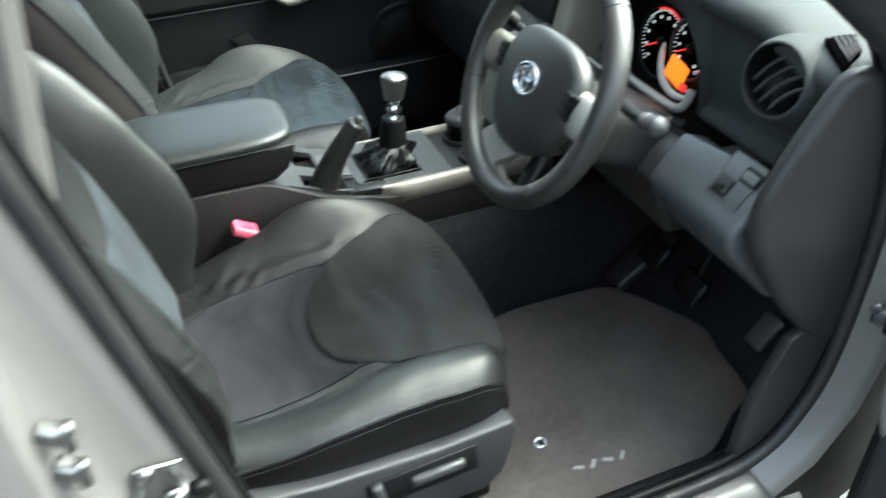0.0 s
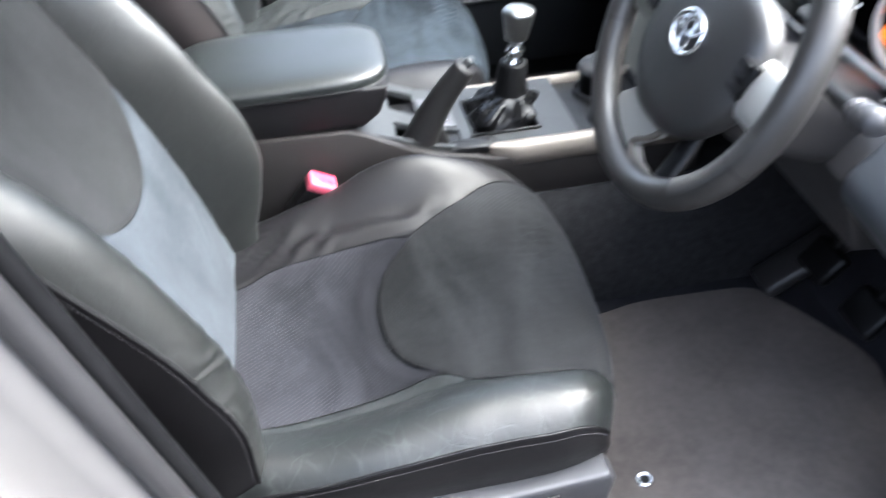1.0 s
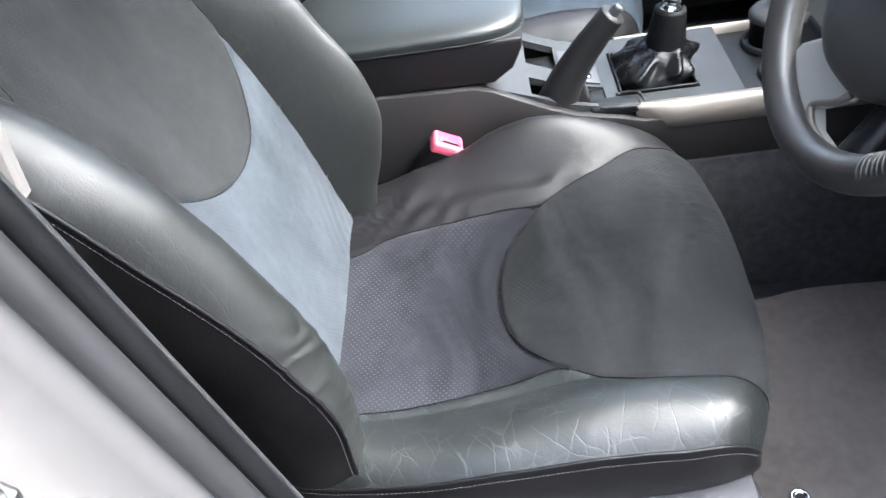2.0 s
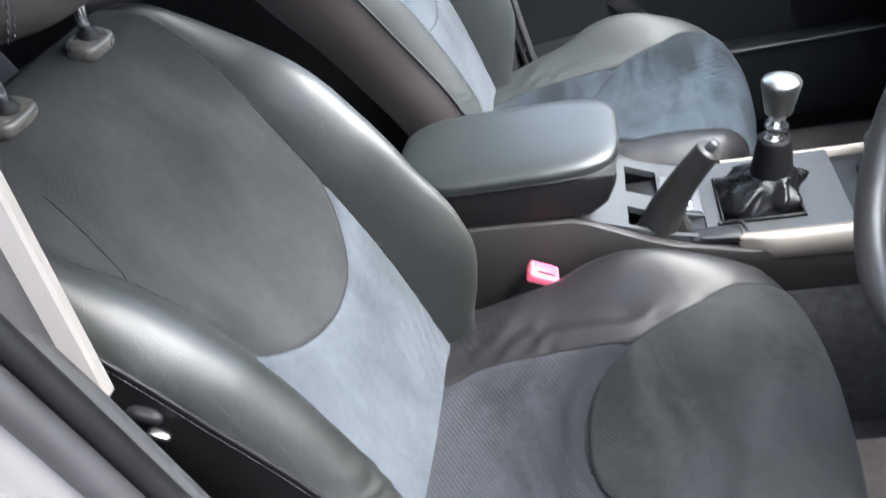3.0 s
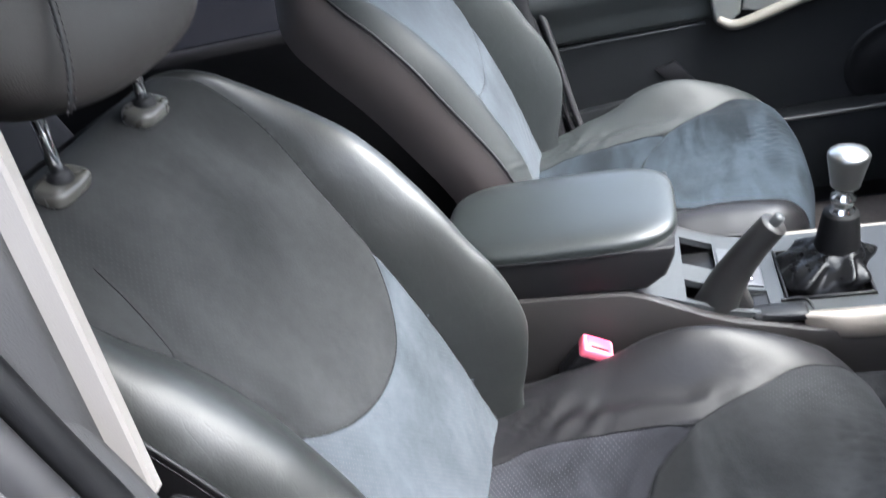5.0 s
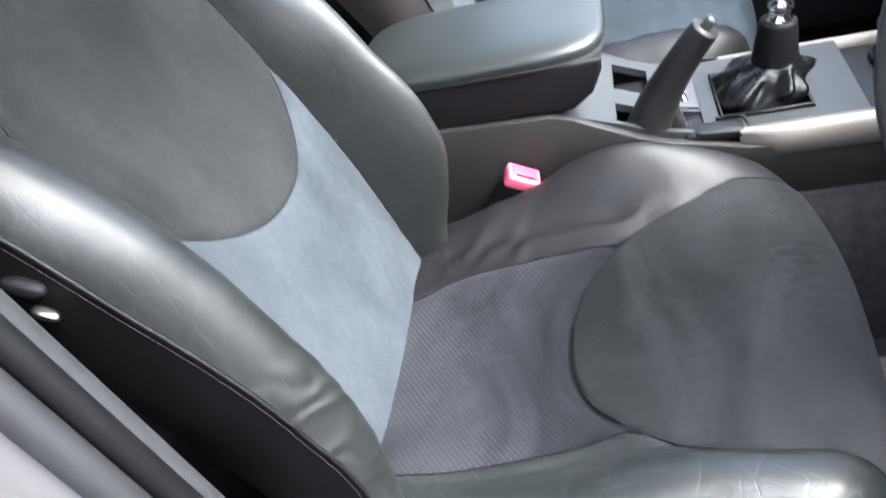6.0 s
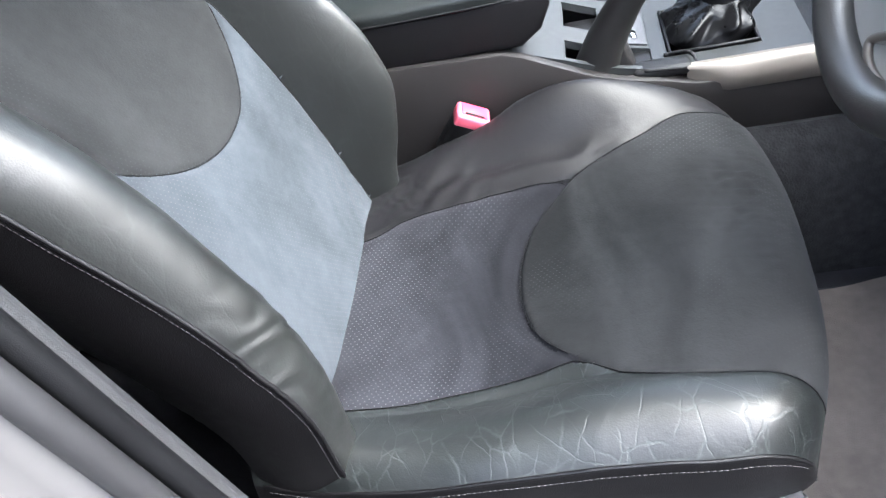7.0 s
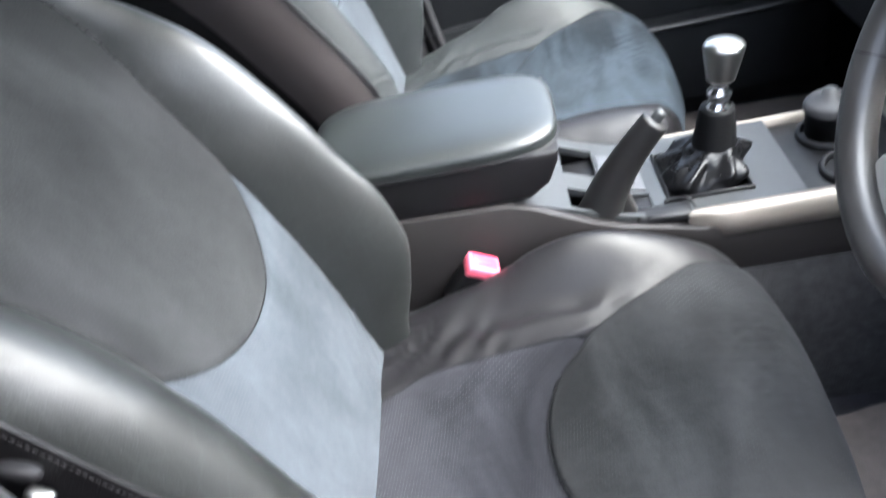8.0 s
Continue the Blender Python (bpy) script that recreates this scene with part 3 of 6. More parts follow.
def seat_point(x, y):
    """Place on the cushion's top; x past the nose goes on down the front."""
    yi, yf, ye = seat_inner(x, y), lerp(x, YI_FORM), lerp(x, YE_SEAT)
    flat = lerp(x, Z_SEAT)
    # outer side: a low round bolster
    q = np.clip((np.abs(y) - yf) / (ye - yf), 0, 1)
    rise = lerp(x, RISE_SEAT) * 0.72
    bol = np.where(q < 0.52, rise * np.sin(np.pi / 2 * np.clip(q / 0.52, 0, 1)), rise - 0.026 * ((q - 0.52) / 0.48) ** 2)
    z_near = flat + 0.010 * np.clip(np.abs(y) / yi, 0, 1) ** 2 + bol + (lerp(x, Z_EDGE) - flat) * q * q * (3 - 2 * q)
    # inner side: the cover climbs over a tall wing
    yc = np.minimum(0.222, ye - 0.028)
    low, crest = lerp(x, ZS_FAR), lerp(x, ZC_FAR)
    yw = lerp(x, YI_WING)
    u = np.clip((y - yw) / np.maximum(yc - yw, 0.004), 0, 1)
    w = np.clip((u - 0.22) / 0.78, 0, 1)
    v = np.clip((y - yc) / (ye - yc), 0, 1)
    z_far = flat + (low - flat) * np.clip(y / yw, 0, 1) ** 2.2 + (crest - low) * (0.14 * u + 0.86 * w * w * (3 - 2 * w)) - np.maximum(crest - lerp(x, Z_EDGE) + 0.008, 0.012) * v * v
    z = np.where(y > 0, z_far, z_near)
    db, do = seat_bolster(x, y), seat_oval(x, y)
    z = z + groove(db, 0.0016, 0.0045) + np.where(np.abs(y) < yi + 0.002, groove(do, 0.0026, 0.0035), 0)
    z = z + np.where((do > 0) & (db < 0), -0.0055 * np.exp(-do / 0.030), 0)
    z = z + 0.0006 * ripples(x, y, 0.09, 11) * (db > 0) + 0.0006 * ripples(x, y, 0.08, 12)
    # gathered folds at the rear of the inner side
    fold = np.exp(-(((x - 0.10) / 0.065) ** 2)) * np.exp(-(((y - 0.150) / 0.035) ** 2))
    z = z + 0.0021 * fold * np.sin((x * 1.15 - (y - 0.19) * 0.9) * 125 + 1.6 * ripples(x, y, 0.09, 21))
    rear = np.exp(-(((x - 0.045) / 0.035) ** 2)) * np.exp(-(((y - 0.165) / 0.04) ** 2))
    z = z + 0.0009 * rear * np.sin((x * 1.6 + (y - 0.165) * 1.1) * 210 + 3 * ripples(x, y, 0.05, 23))
    # slack cover towards the inner front of the thigh panel
    slack = np.exp(-(((x - 0.445) / 0.035) ** 2)) * np.exp(-(((y - 0.06) / 0.09) ** 2))
    z = z + 0.0019 * slack * ripples(x * 0.8 + y * 0.3, y * 1.6, 0.022, 25)
    # the panel swells before it dips into the seam
    z = z + np.where((do > 0) & (db < 0), 0.0030 * np.exp(-(((do - 0.022) / 0.010) ** 2)), 0)
    ridge = np.exp(-(((x - 0.19) / 0.10) ** 2)) * np.exp(-(((db - 0.024) / 0.014) ** 2)) * (y > 0)
    z = z + 0.0105 * ridge - 0.0040 * np.exp(-(((x - 0.17) / 0.08) ** 2)) * np.exp(-(((db - 0.055) / 0.012) ** 2)) * (y > 0)
    wrinkle = np.exp(-(((x - 0.15) / 0.055) ** 2)) * np.exp(-(((y - 0.228) / 0.022) ** 2))
    z = z + 0.0004 * wrinkle * np.sin(x * 430 + 2.5 * ripples(x, y, 0.05, 31)) + 0.0006 * wrinkle * ripples(x * 2.2, y * 0.6, 0.03, 33)
    dent = np.exp(-(((x - 0.30) / 0.10) ** 2)) * np.exp(-(((y - 0.165) / 0.035) ** 2))
    z = z - 0.0015 * dent
    xf = seat_front(y) - 0.045
    roll, r = np.maximum(x - xf, 0) / 0.05, 0.05
    x2 = np.where(x < xf, x, xf + r * np.sin(np.minimum(roll, 1.5)))
    z2 = z - np.where(x < xf, 0, r * (1 - np.cos(np.minimum(roll, 1.5))) + 0.05 * np.maximum(roll - 1.5, 0))
    return np.stack([x2, y, z2], -1)


def panel_meshes(u, v, place, kinds):
    """Splits a grid surface into panels along its seams. kinds: list of masks over plan coordinates of the faces' middles."""
    pts = place(u, v).reshape(-1, 3)
    nu, nv = u.shape
    idx = np.arange(nu * nv).reshape(nu, nv)
    quads = np.stack([idx[:-1, :-1], idx[1:, :-1], idx[1:, 1:], idx[:-1, 1:]], -1).reshape(-1, 4)
    mu, mv = u.reshape(-1)[quads].mean(1), v.reshape(-1)[quads].mean(1)
    out = []
    for mask in kinds:
        keep = quads[mask(mu, mv)]
        used, back = np.unique(keep, return_inverse=True)
        bm = bmesh.new()
        vs = [bm.verts.new(p) for p in pts[used]]
        for f in back.reshape(-1, 4):
            bm.faces.new([vs[k] for k in f])
        bmesh.ops.recalc_face_normals(bm, faces=bm.faces)
        out.append(bm)
    return out


def dashes(paths, length=0.0036, gap=0.0014, radius=0.00055):
    """Rows of short raised stitches along lines of points."""
    bm = bmesh.new()
    for path in paths:
        pts = np.array(path)
        seg = np.r_[0, np.cumsum(np.linalg.norm(np.diff(pts, axis=0), axis=1))]
        at = 0.0
        while at + length < seg[-1]:
            ends = [Vector([np.interp(a, seg, pts[:, k]) for k in range(3)]) for a in (at, at + length)]
            tube(ends, radius, 4, bm=bm)
            at += length + gap
    return bm


def rounded(centre, size, power=3.2, nu=48, nv=28, m=None, dent=None):
    """A pillow: a box with strongly rounded faces."""
    rows = []
    for i in range(nv + 1):
        b = -math.pi / 2 + math.pi * i / nv
        row = []
        for j in range(nu):
            a = 2 * math.pi * j / nu
            d = np.array([math.cos(b) * math.cos(a), math.cos(b) * math.sin(a), math.sin(b)])
            d = d / (np.abs(d) ** power).sum() ** (1 / power)
            p = Vector(d * np.array(size) / 2)
            if dent:
                p = dent(p)
            row.append((m @ p if m else p) + Vector(centre))
        rows.append(row)
    return grid_bm(rows, False, True)


def build_seat():
    seat = thing("front_seat", (0.12, 0.0, 0.40), "black leather car seat with grey suede inserts and raised headrest", "car seat", "front seats")
    # backrest face
    a, t = np.linspace(-1, 1, 190), np.linspace(-0.06, 0.675, 230)
    A, T = np.meshgrid(a, t, indexing="ij")
    Y = A * back_edge(T, A)
    u, v = snap(Y, T, (back_bolster, lambda y, s: np.where(back_bolster(y, s) < -0.004, back_oval(y, s), 1.0)), 0.0025)
    u[[0, -1]], v[[0, -1]] = Y[[0, -1]], T[[0, -1]]
    near, far, oval, low = panel_meshes(u, v, back_point, (
        lambda y, s: (back_bolster(y, s) > 0) & (y < 0),
        lambda y, s: (back_bolster(y, s) > 0) & (y > 0),
        lambda y, s: (back_bolster(y, s) <= 0) & (back_oval(y, s) <= 0),
        lambda y, s: (back_bolster(y, s) <= 0) & (back_oval(y, s) > 0)))
    part("backrest_bolster", near, LEATHER_FOLDED, seat, "glossy black leather side bolster")
    part("backrest_bolster", far, LEATHER, seat, "glossy black leather side bolster")
    # upper panel coloured darker and lumbar paler, as the light falls on them
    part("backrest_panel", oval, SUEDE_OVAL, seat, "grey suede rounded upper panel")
    part("lumbar_panel", low, SUEDE_BACK, seat, "perforated suede lower panel, coloured blue-grey for reflected sky")
    # sides of the backrest
    ends, stitch_rows = {}, []
    for side in (-1, 1):
        s = np.linspace(-0.06, 0.675, 120)
        edge = back_point(side * back_edge(s, side), s)
        depth = lerp(s, [(-0.06, 0.10), (0.3, 0.115), (0.55, 0.10), (0.60, 0.07), (0.675, 0.02)])
        cols = []
        for k in np.linspace(0, 1, 12):
            p = edge.copy()
            p[:, 0] -= BACK_OUT.x * depth * k
            p[:, 2] -= BACK_OUT.z * depth * k
            p[:, 1] += side * (0.010 * np.sin(np.pi * k) - 0.012 * k)
            cols.append(p)
        ends[side] = cols[-1]
        bm = grid_bm(np.array(cols))
        bmesh.ops.recalc_face_normals(bm, faces=bm.faces)
        part("backrest_side", bm, VINYL, seat, "plain black vinyl side of the backrest")
        part("piping", tube([p for p in edge[4:100]], 0.0024, 6), VINYL, seat, "raised leather piping")
        outer = cols[1] * 0.55 + cols[0] * 0.45 + np.array([0, side * 0.0008, 0])
        stitch_rows.append(outer[6:98])
    part("stitching", dashes(stitch_rows), STITCH, seat, "grey row of stitches")["kind"] = "stuff"
    shell = np.linspace(ends[-1], ends[1], 26)
    bow = np.sin(np.linspace(0, np.pi, 26))[:, None] * 0.015
    shell[:, :, 0] -= bow
    bm = grid_bm(shell)
    bmesh.ops.recalc_face_normals(bm, faces=bm.faces)
    part("backrest_shell", bm, VINYL, seat, "black vinyl back of the seat")
    # cushion
    b = np.linspace(-0.07, 0.60, 215)
    A, B = np.meshgrid(a, b, indexing="ij")
    Y = A * lerp(B, YE_SEAT)
    u, v = snap(B, Y, (seat_bolster, lambda x, y: np.where(seat_bolster(x, y) < -0.004, seat_oval(x, y), 1.0)), 0.0025)
    u[[0, -1]], v[[0, -1]] = B[[0, -1]], Y[[0, -1]]
    near, far, oval, mid = panel_meshes(u, v, seat_point, (
        lambda x, y: (seat_bolster(x, y) > 0) & (y < 0),
        lambda x, y: (seat_bolster(x, y) > 0) & (y > 0),
        lambda x, y: (seat_bolster(x, y) <= 0) & (seat_oval(x, y) <= 0),
        lambda x, y: (seat_bolster(x, y) <= 0) & (seat_oval(x, y) > 0)))
    part("cushion_bolster", near, LEATHER_WORN, seat, "creased and worn black leather edge")
    part("cushion_bolster", far, LEATHER_SOFT, seat, "folded black leather edge")
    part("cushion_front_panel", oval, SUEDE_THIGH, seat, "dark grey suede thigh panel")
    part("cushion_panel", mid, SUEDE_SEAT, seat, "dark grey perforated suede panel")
    # thin black tubes along the seams draw the shadow in their grooves
    ys = np.linspace(-0.143, 0.157, 90)
    sunk = np.array([BACK_OUT.x, 0, BACK_OUT.z]) * 0.0004
    part("seam", tube(list(map(Vector, back_point(ys, oval_low(ys)) + sunk)), 0.0008, 6), SLEEVE, seat, "seam drawn as a dark shadow line")
    ys = np.linspace(-0.139, 0.118, 90)
    u = np.full(90, 0.25)
    for _ in range(12):
        u = 0.36 - 0.162 * (1 - np.clip(np.abs(ys) / oval_half(u, ys), 0, 1) ** 2.2) ** (1 / 2.2)
    part("seam", tube(list(map(Vector, seat_point(u, ys) + np.array([0, 0, 0.0006]))), 0.0008, 6), SLEEVE, seat, "seam drawn as a dark shadow line")
    s = np.linspace(0.437, 0.545, 40)
    y = 0.036 * np.sin(np.clip((s - 0.435) / 0.16, 0, 1) * np.pi * 0.62) - 0.168
    part("shoulder_seam", tube(list(map(Vector, back_point(y, s) + sunk)), 0.0008, 6), SLEEVE, seat, "short curved dark seam at the shoulder")
    for side in (-1, 1):
        s = np.linspace(-0.02, 0.60, 110)
        part("seam", tube(list(map(Vector, back_point(side * back_inner(s, side), s) + sunk)), 0.0008, 6), SLEEVE, seat, "seam drawn as a dark shadow line")
        x = np.linspace(0.0, 0.49, 100)
        part("seam", tube(list(map(Vector, seat_point(x, side * seat_inner(x, side)) + np.array([0, 0, 0.0006]))), 0.0008, 6), SLEEVE, seat, "seam drawn as a dark shadow line")
    rows = []
    for side in (-1, 1):
        x = np.linspace(-0.07, 0.53, 110)
        edge = seat_point(x, side * lerp(x, YE_SEAT))
        low = np.minimum(0.628, edge[:, 2] - 0.004)
        cols = []
        for k in np.linspace(0, 1, 9):
            p = edge.copy()
            p[:, 2] = edge[:, 2] * (1 - k) + low * k
            p[:, 1] += side * (0.007 * np.sin(np.pi * k) - 0.004 * k)
            cols.append(p)
        bm = grid_bm(np.array(cols))
        bmesh.ops.recalc_face_normals(bm, faces=bm.faces)
        part("cushion_side", bm, VINYL, seat, "black leather side band of the cushion")
        part("piping", tube([p for p in edge[2:98]], 0.0022, 6), VINYL, seat, "raised leather piping")
        rows.append(cols[1][3:96] + np.array([0, side * 0.001, 0.002]))
    part("stitching", dashes(rows), STITCH, seat, "grey row of stitches")["kind"] = "stuff"
    # base, valances and rails
    part("seat_pan", rbox((0.185, 0, 0.605), (0.50, 0.47, 0.10), 0.02), DARK_PLASTIC, seat)
    for side in (-1, 1):
        outline = [(-0.15, 0.675), (-0.05, 0.664), (0.15, 0.640), (0.32, 0.636), (0.40, 0.642), (0.438, 0.646), (0.446, 0.630), (0.440, 0.585),
                   (0.425, 0.535), (0.39, 0.505), (0.1, 0.505), (-0.12, 0.52), (-0.17, 0.58)]
        lo, hi = sorted((side * 0.252, side * 0.288))
        part("seat_valance", prism(outline, lo, hi, "y", 0.007, segs=3), VALANCE, seat, "dark grey plastic seat valance")
        part("seat_rail", rbox((0.15, side * 0.205, 0.425), (0.56, 0.045, 0.05), 0.006), BLACK_PLASTIC, seat, "black steel seat rail")
        for x in (-0.06, 0.34):
            part("rail_bracket", rbox((x, side * 0.215, 0.49), (0.05, 0.03, 0.13), 0.006), BLACK_PLASTIC, seat)
    # headrest
    m = pose(0, 0, 0, 0, -6, 0)

    def shape(p):
        p.x += 0.02 * (p.z / 0.12) ** 2 * (1 if p.x > 0 else 0)
        p.y *= 1 - 0.06 * max(p.z, 0) / 0.12
        return p

    head = part("headrest", rounded((-0.205, 0.0, 1.444), (0.122, 0.362, 0.252), 2.6, 96, 48, m, shape), HEAD_LEATHER, seat, "padded dark leather headrest with stitched seam")
    line = []
    for k in range(30):
        z = -0.108 + 0.216 * k / 29
        line.append(Vector((-0.205, 0, 1.444)) + m @ Vector((0.0605 - 0.030 * (abs(z) / 0.115) ** 4 + 0.02 * (z / 0.12) ** 2, -0.083 + 0.52 * z, z)))
    part("seam", tube(line, 0.0018, 6), VINYL, head, "raised seam of the headrest")
    part("stitching", dashes([[p + Vector((0.0012, d, 0)) for p in line] for d in (-0.0045, 0.0045)], 0.0042, 0.0026, 0.0007), STITCH, head)["kind"] = "stuff"
    for side in (-1, 1):
        base = Vector((-0.236, side * 0.0775, 1.262))
        up = Vector((0.18, 0, 0.98))
        part("headrest_post", tube([base - up * 0.02, base + up * 0.13], 0.0062, 16), CHROME, head, "chrome headrest post")
        mm = Matrix.Translation(base) @ pose(0, 0, 0, 0, 22, 0)
        ring = [(0.0178 * math.copysign(abs(math.cos(w)) ** 0.6, math.cos(w)), 0.0275 * math.copysign(abs(math.sin(w)) ** 0.6, math.sin(w))) for w in np.linspace(0, 2 * math.pi, 28, endpoint=False)]
        bm = prism(ring, -0.010, 0.006, "z", 0.005, segs=3, m=mm)
        part("post_guide", bm, GUIDE, seat, "glossy grey plastic headrest guide")
        part("guide_collar", lathe([(0.0, 0.013), (0.009, 0.013), (0.010, 0.011), (0.012, 0.006), (0.012, 0.0)], base, up, 20), DARK_PLASTIC, seat)
    return seat


driver_seat = build_seat()
passenger_seat = copy_thing(driver_seat, Matrix.Translation((0.135, 0.766, 0.418)))
# recoloured copy: bolsters carry a painted teal reflection, backrest sides a lit brown
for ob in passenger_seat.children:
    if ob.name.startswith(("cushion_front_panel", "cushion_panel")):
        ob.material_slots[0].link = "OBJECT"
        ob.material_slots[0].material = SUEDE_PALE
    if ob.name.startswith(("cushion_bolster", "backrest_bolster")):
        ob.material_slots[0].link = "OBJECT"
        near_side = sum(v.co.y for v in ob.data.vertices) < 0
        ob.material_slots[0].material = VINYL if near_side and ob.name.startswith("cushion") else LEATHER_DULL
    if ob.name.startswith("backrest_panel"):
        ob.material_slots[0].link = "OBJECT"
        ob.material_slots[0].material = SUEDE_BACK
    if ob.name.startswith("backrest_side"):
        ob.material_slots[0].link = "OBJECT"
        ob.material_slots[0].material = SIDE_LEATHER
tagged(passenger_seat, "black leather passenger seat with pale grey-blue suede inserts")
# switches of the powered seat
part("seat_switch", rbox((0.312, -0.296, 0.600), (0.085, 0.016, 0.018), 0.006, (0, -4, 0)), VALANCE, driver_seat, "long grey seat adjusting switch")
part("switch_bezel", rbox((0.29, -0.289, 0.592), (0.175, 0.006, 0.055), 0.003, (0, -4, 0)), DARK_PLASTIC, driver_seat)
part("recline_switch", rbox((0.218, -0.296, 0.595), (0.018, 0.016, 0.042), 0.006, (0, -10, 0)), VALANCE, driver_seat, "upright grey backrest switch")
part("side_toggle", rounded((-0.108, -0.268, 1.071), (0.030, 0.012, 0.012), 2.6, 20, 12, pose(0, 0, 0, 0, 25, 0)), DARK_PLASTIC, driver_seat, "grey plastic toggle on the seat's side")
part("side_clip", rounded((-0.107, -0.268, 1.046), (0.020, 0.010, 0.007), 2.6, 20, 12, pose(0, 0, 0, 0, 35, 0)), KNOB_METAL, driver_seat, "small bright metal clip")


# ---- ground and car shell ----
solo("ground", grid_bm([[(x, y, 0.0) for y in (-300, -20, -4, 4, 20, 300)] for x in (-300, -20, -4, 4, 20, 300)]), CONCRETE, "dark asphalt ground outside the car", "ground", "structure", False)
solo("floor", rbox((-0.29, 0.385, 0.36), (2.82, 1.50, 0.05), 0.0), CARPET, "black carpeted car floor", "floor", "structure", False)
solo("toe_board", prism([(1.03, 0.386), (1.07, 0.42), (1.22, 0.68), (1.26, 0.66), (1.06, 0.36), (1.03, 0.36)], -0.365, 1.13), CARPET, "black carpet sloping up under the dashboard", "floor", "structure")
solo("wall_front", rbox((1.25, 0.385, 0.85), (0.05, 1.56, 0.72), 0.0), BLACK_PLASTIC, "dark bulkhead behind the dashboard", "wall", "structure", False)
solo("trim", prism([(0.235, 0.386), (0.235, 0.58), (0.27, 0.64), (0.50, 0.64), (0.535, 0.58), (0.535, 0.386)], -0.5, 1.2, "x", 0.0), TUNNEL, "black carpeted centre tunnel", "tunnel", "structure")

# added wall out of view; holds back low sky light from the doorway
solo("wall_yard", rbox((-0.5, -3.2, 1.1), (14.0, 0.2, 2.2), 0.0), WALL_RENDER, "unseen plain dark wall added to block low side light", "wall", "structure", False)
body = thing("car", (0.3, 0.385, 0.25), "silver car body with open driver's doorway", "car")


def pillar_x(z):
    """Front edge of the door post."""
    return -0.041 - 0.2 * (z - 1.1)


def lean(z):
    return 0.20 * max(z - 1.38, 0)


rocker = [(-0.352, 0.335), (-0.352, 0.435), (-0.372, 0.446), (-0.398, 0.446), (-0.425, 0.438), (-0.455, 0.415), (-0.475, 0.37), (-0.478, 0.30), (-0.455, 0.22), (-0.352, 0.22)]
part("sill", prism(rocker, -1.3, 0.905, "x", 0.0), PAINT, body, "silver painted door sill")
# outer face of the door post, between seal and rear door
rows = []
for z in np.linspace(0.50, 1.64, 30):
    e = pillar_x(z)
    foot = 0.30 * max(0.72 - z, 0) ** 1.2 * 3
    rows.append([(e + foot + dx, y + lean(z), z) for dx, y in ((-0.010, -0.372), (-0.008, -0.388), (-0.014, -0.394), (-0.035, -0.398), (-0.065, -0.404), (-0.085, -0.425), (-0.095, -0.450), (-0.120, -0.456), (-0.20, -0.456), (-0.20, -0.36))])
bm = grid_bm(rows)
bmesh.ops.recalc_face_normals(bm, faces=bm.faces)
part("door_post", bm, PAINT, body, "silver painted door post")
striker = part("striker_plate", rbox((-0.040, -0.407, 0.885), (0.050, 0.008, 0.060), 0.004, (0, 10, 6)), KNOB_METAL, body, "satin metal door striker")
part("striker_loop", tube([(-0.022, -0.407, 0.898), (-0.016, -0.442, 0.900), (-0.056, -0.446, 0.888), (-0.060, -0.407, 0.886)], 0.0055, 8, 14), KNOB_METAL, striker)
for x, z in ((-0.030, 0.866), (-0.048, 0.908)):
    part("bolt", lathe([(0, 0.006), (0.007, 0.006), (0.009, 0.0)], (x, -0.411, z), (0, -1, 0), 12), KNOB_METAL, striker)
part("check_stud", lathe([(0.0, 0.012), (0.010, 0.012), (0.013, 0.008), (0.013, 0.0)], (-0.002, -0.398, 0.852), (0, -1, 0), 20), BLACK_PLASTIC, body, "black rubber stop on the door post")
# front edge of the closed rear door with its hinges in the gap
rear_edge = [(-0.122, -0.425), (-0.116, -0.444), (-0.117, -0.458), (-0.124, -0.468), (-0.150, -0.474), (-0.30, -0.478), (-0.43, -0.478), (-0.43, -0.425)]
part("rear_door_edge", prism(rear_edge, 0.46, 1.15, "z", 0.006), PAINT, body, "silver painted front edge of the rear door")
for z in (1.035, 0.985):
    lug = part("rear_hinge", rbox((-0.100, -0.446, z), (0.030, 0.020, 0.018), 0.004, (0, 18, -20)), KNOB_METAL, body, "metal hinge lug in the door gap")
    part("hinge_pin", lathe([(0, 0.016), (0.006, 0.016), (0.006, -0.016), (0, -0.016)], (-0.088, -0.455, z), (0.1, 0, 1), 14), KNOB_METAL, lug)
# rubber seal round the doorway
loop = [(pillar_x(z), z) for z in (1.55, 1.42, 1.30, 1.18, 1.06, 0.94, 0.82, 0.72)] + [(0.062, 0.62), (0.10, 0.535), (0.165, 0.478), (0.27, 0.456), (0.42, 0.452), (0.60, 0.452), (0.74, 0.455), (0.829, 0.468),
        (0.890, 0.510), (0.936, 0.600), (0.952, 0.690), (0.956, 0.790), (0.955, 0.890), (0.945, 0.990), (0.918, 1.095), (0.875, 1.185), (0.815, 1.25), (0.735, 1.31), (0.6, 1.40), (0.45, 1.49), (0.32, 1.55), (0.2, 1.59), (0.05, 1.615), (-0.08, 1.61)]
part("door_seal", tube([(x + (0.004 if x < 0.3 and z > 0.6 else 0), -0.386 + lean(z), z) for x, z in loop], 0.0120, 10, 160, True, up=(0, 1, 0)), RUBBER, body, "black rubber door seal")
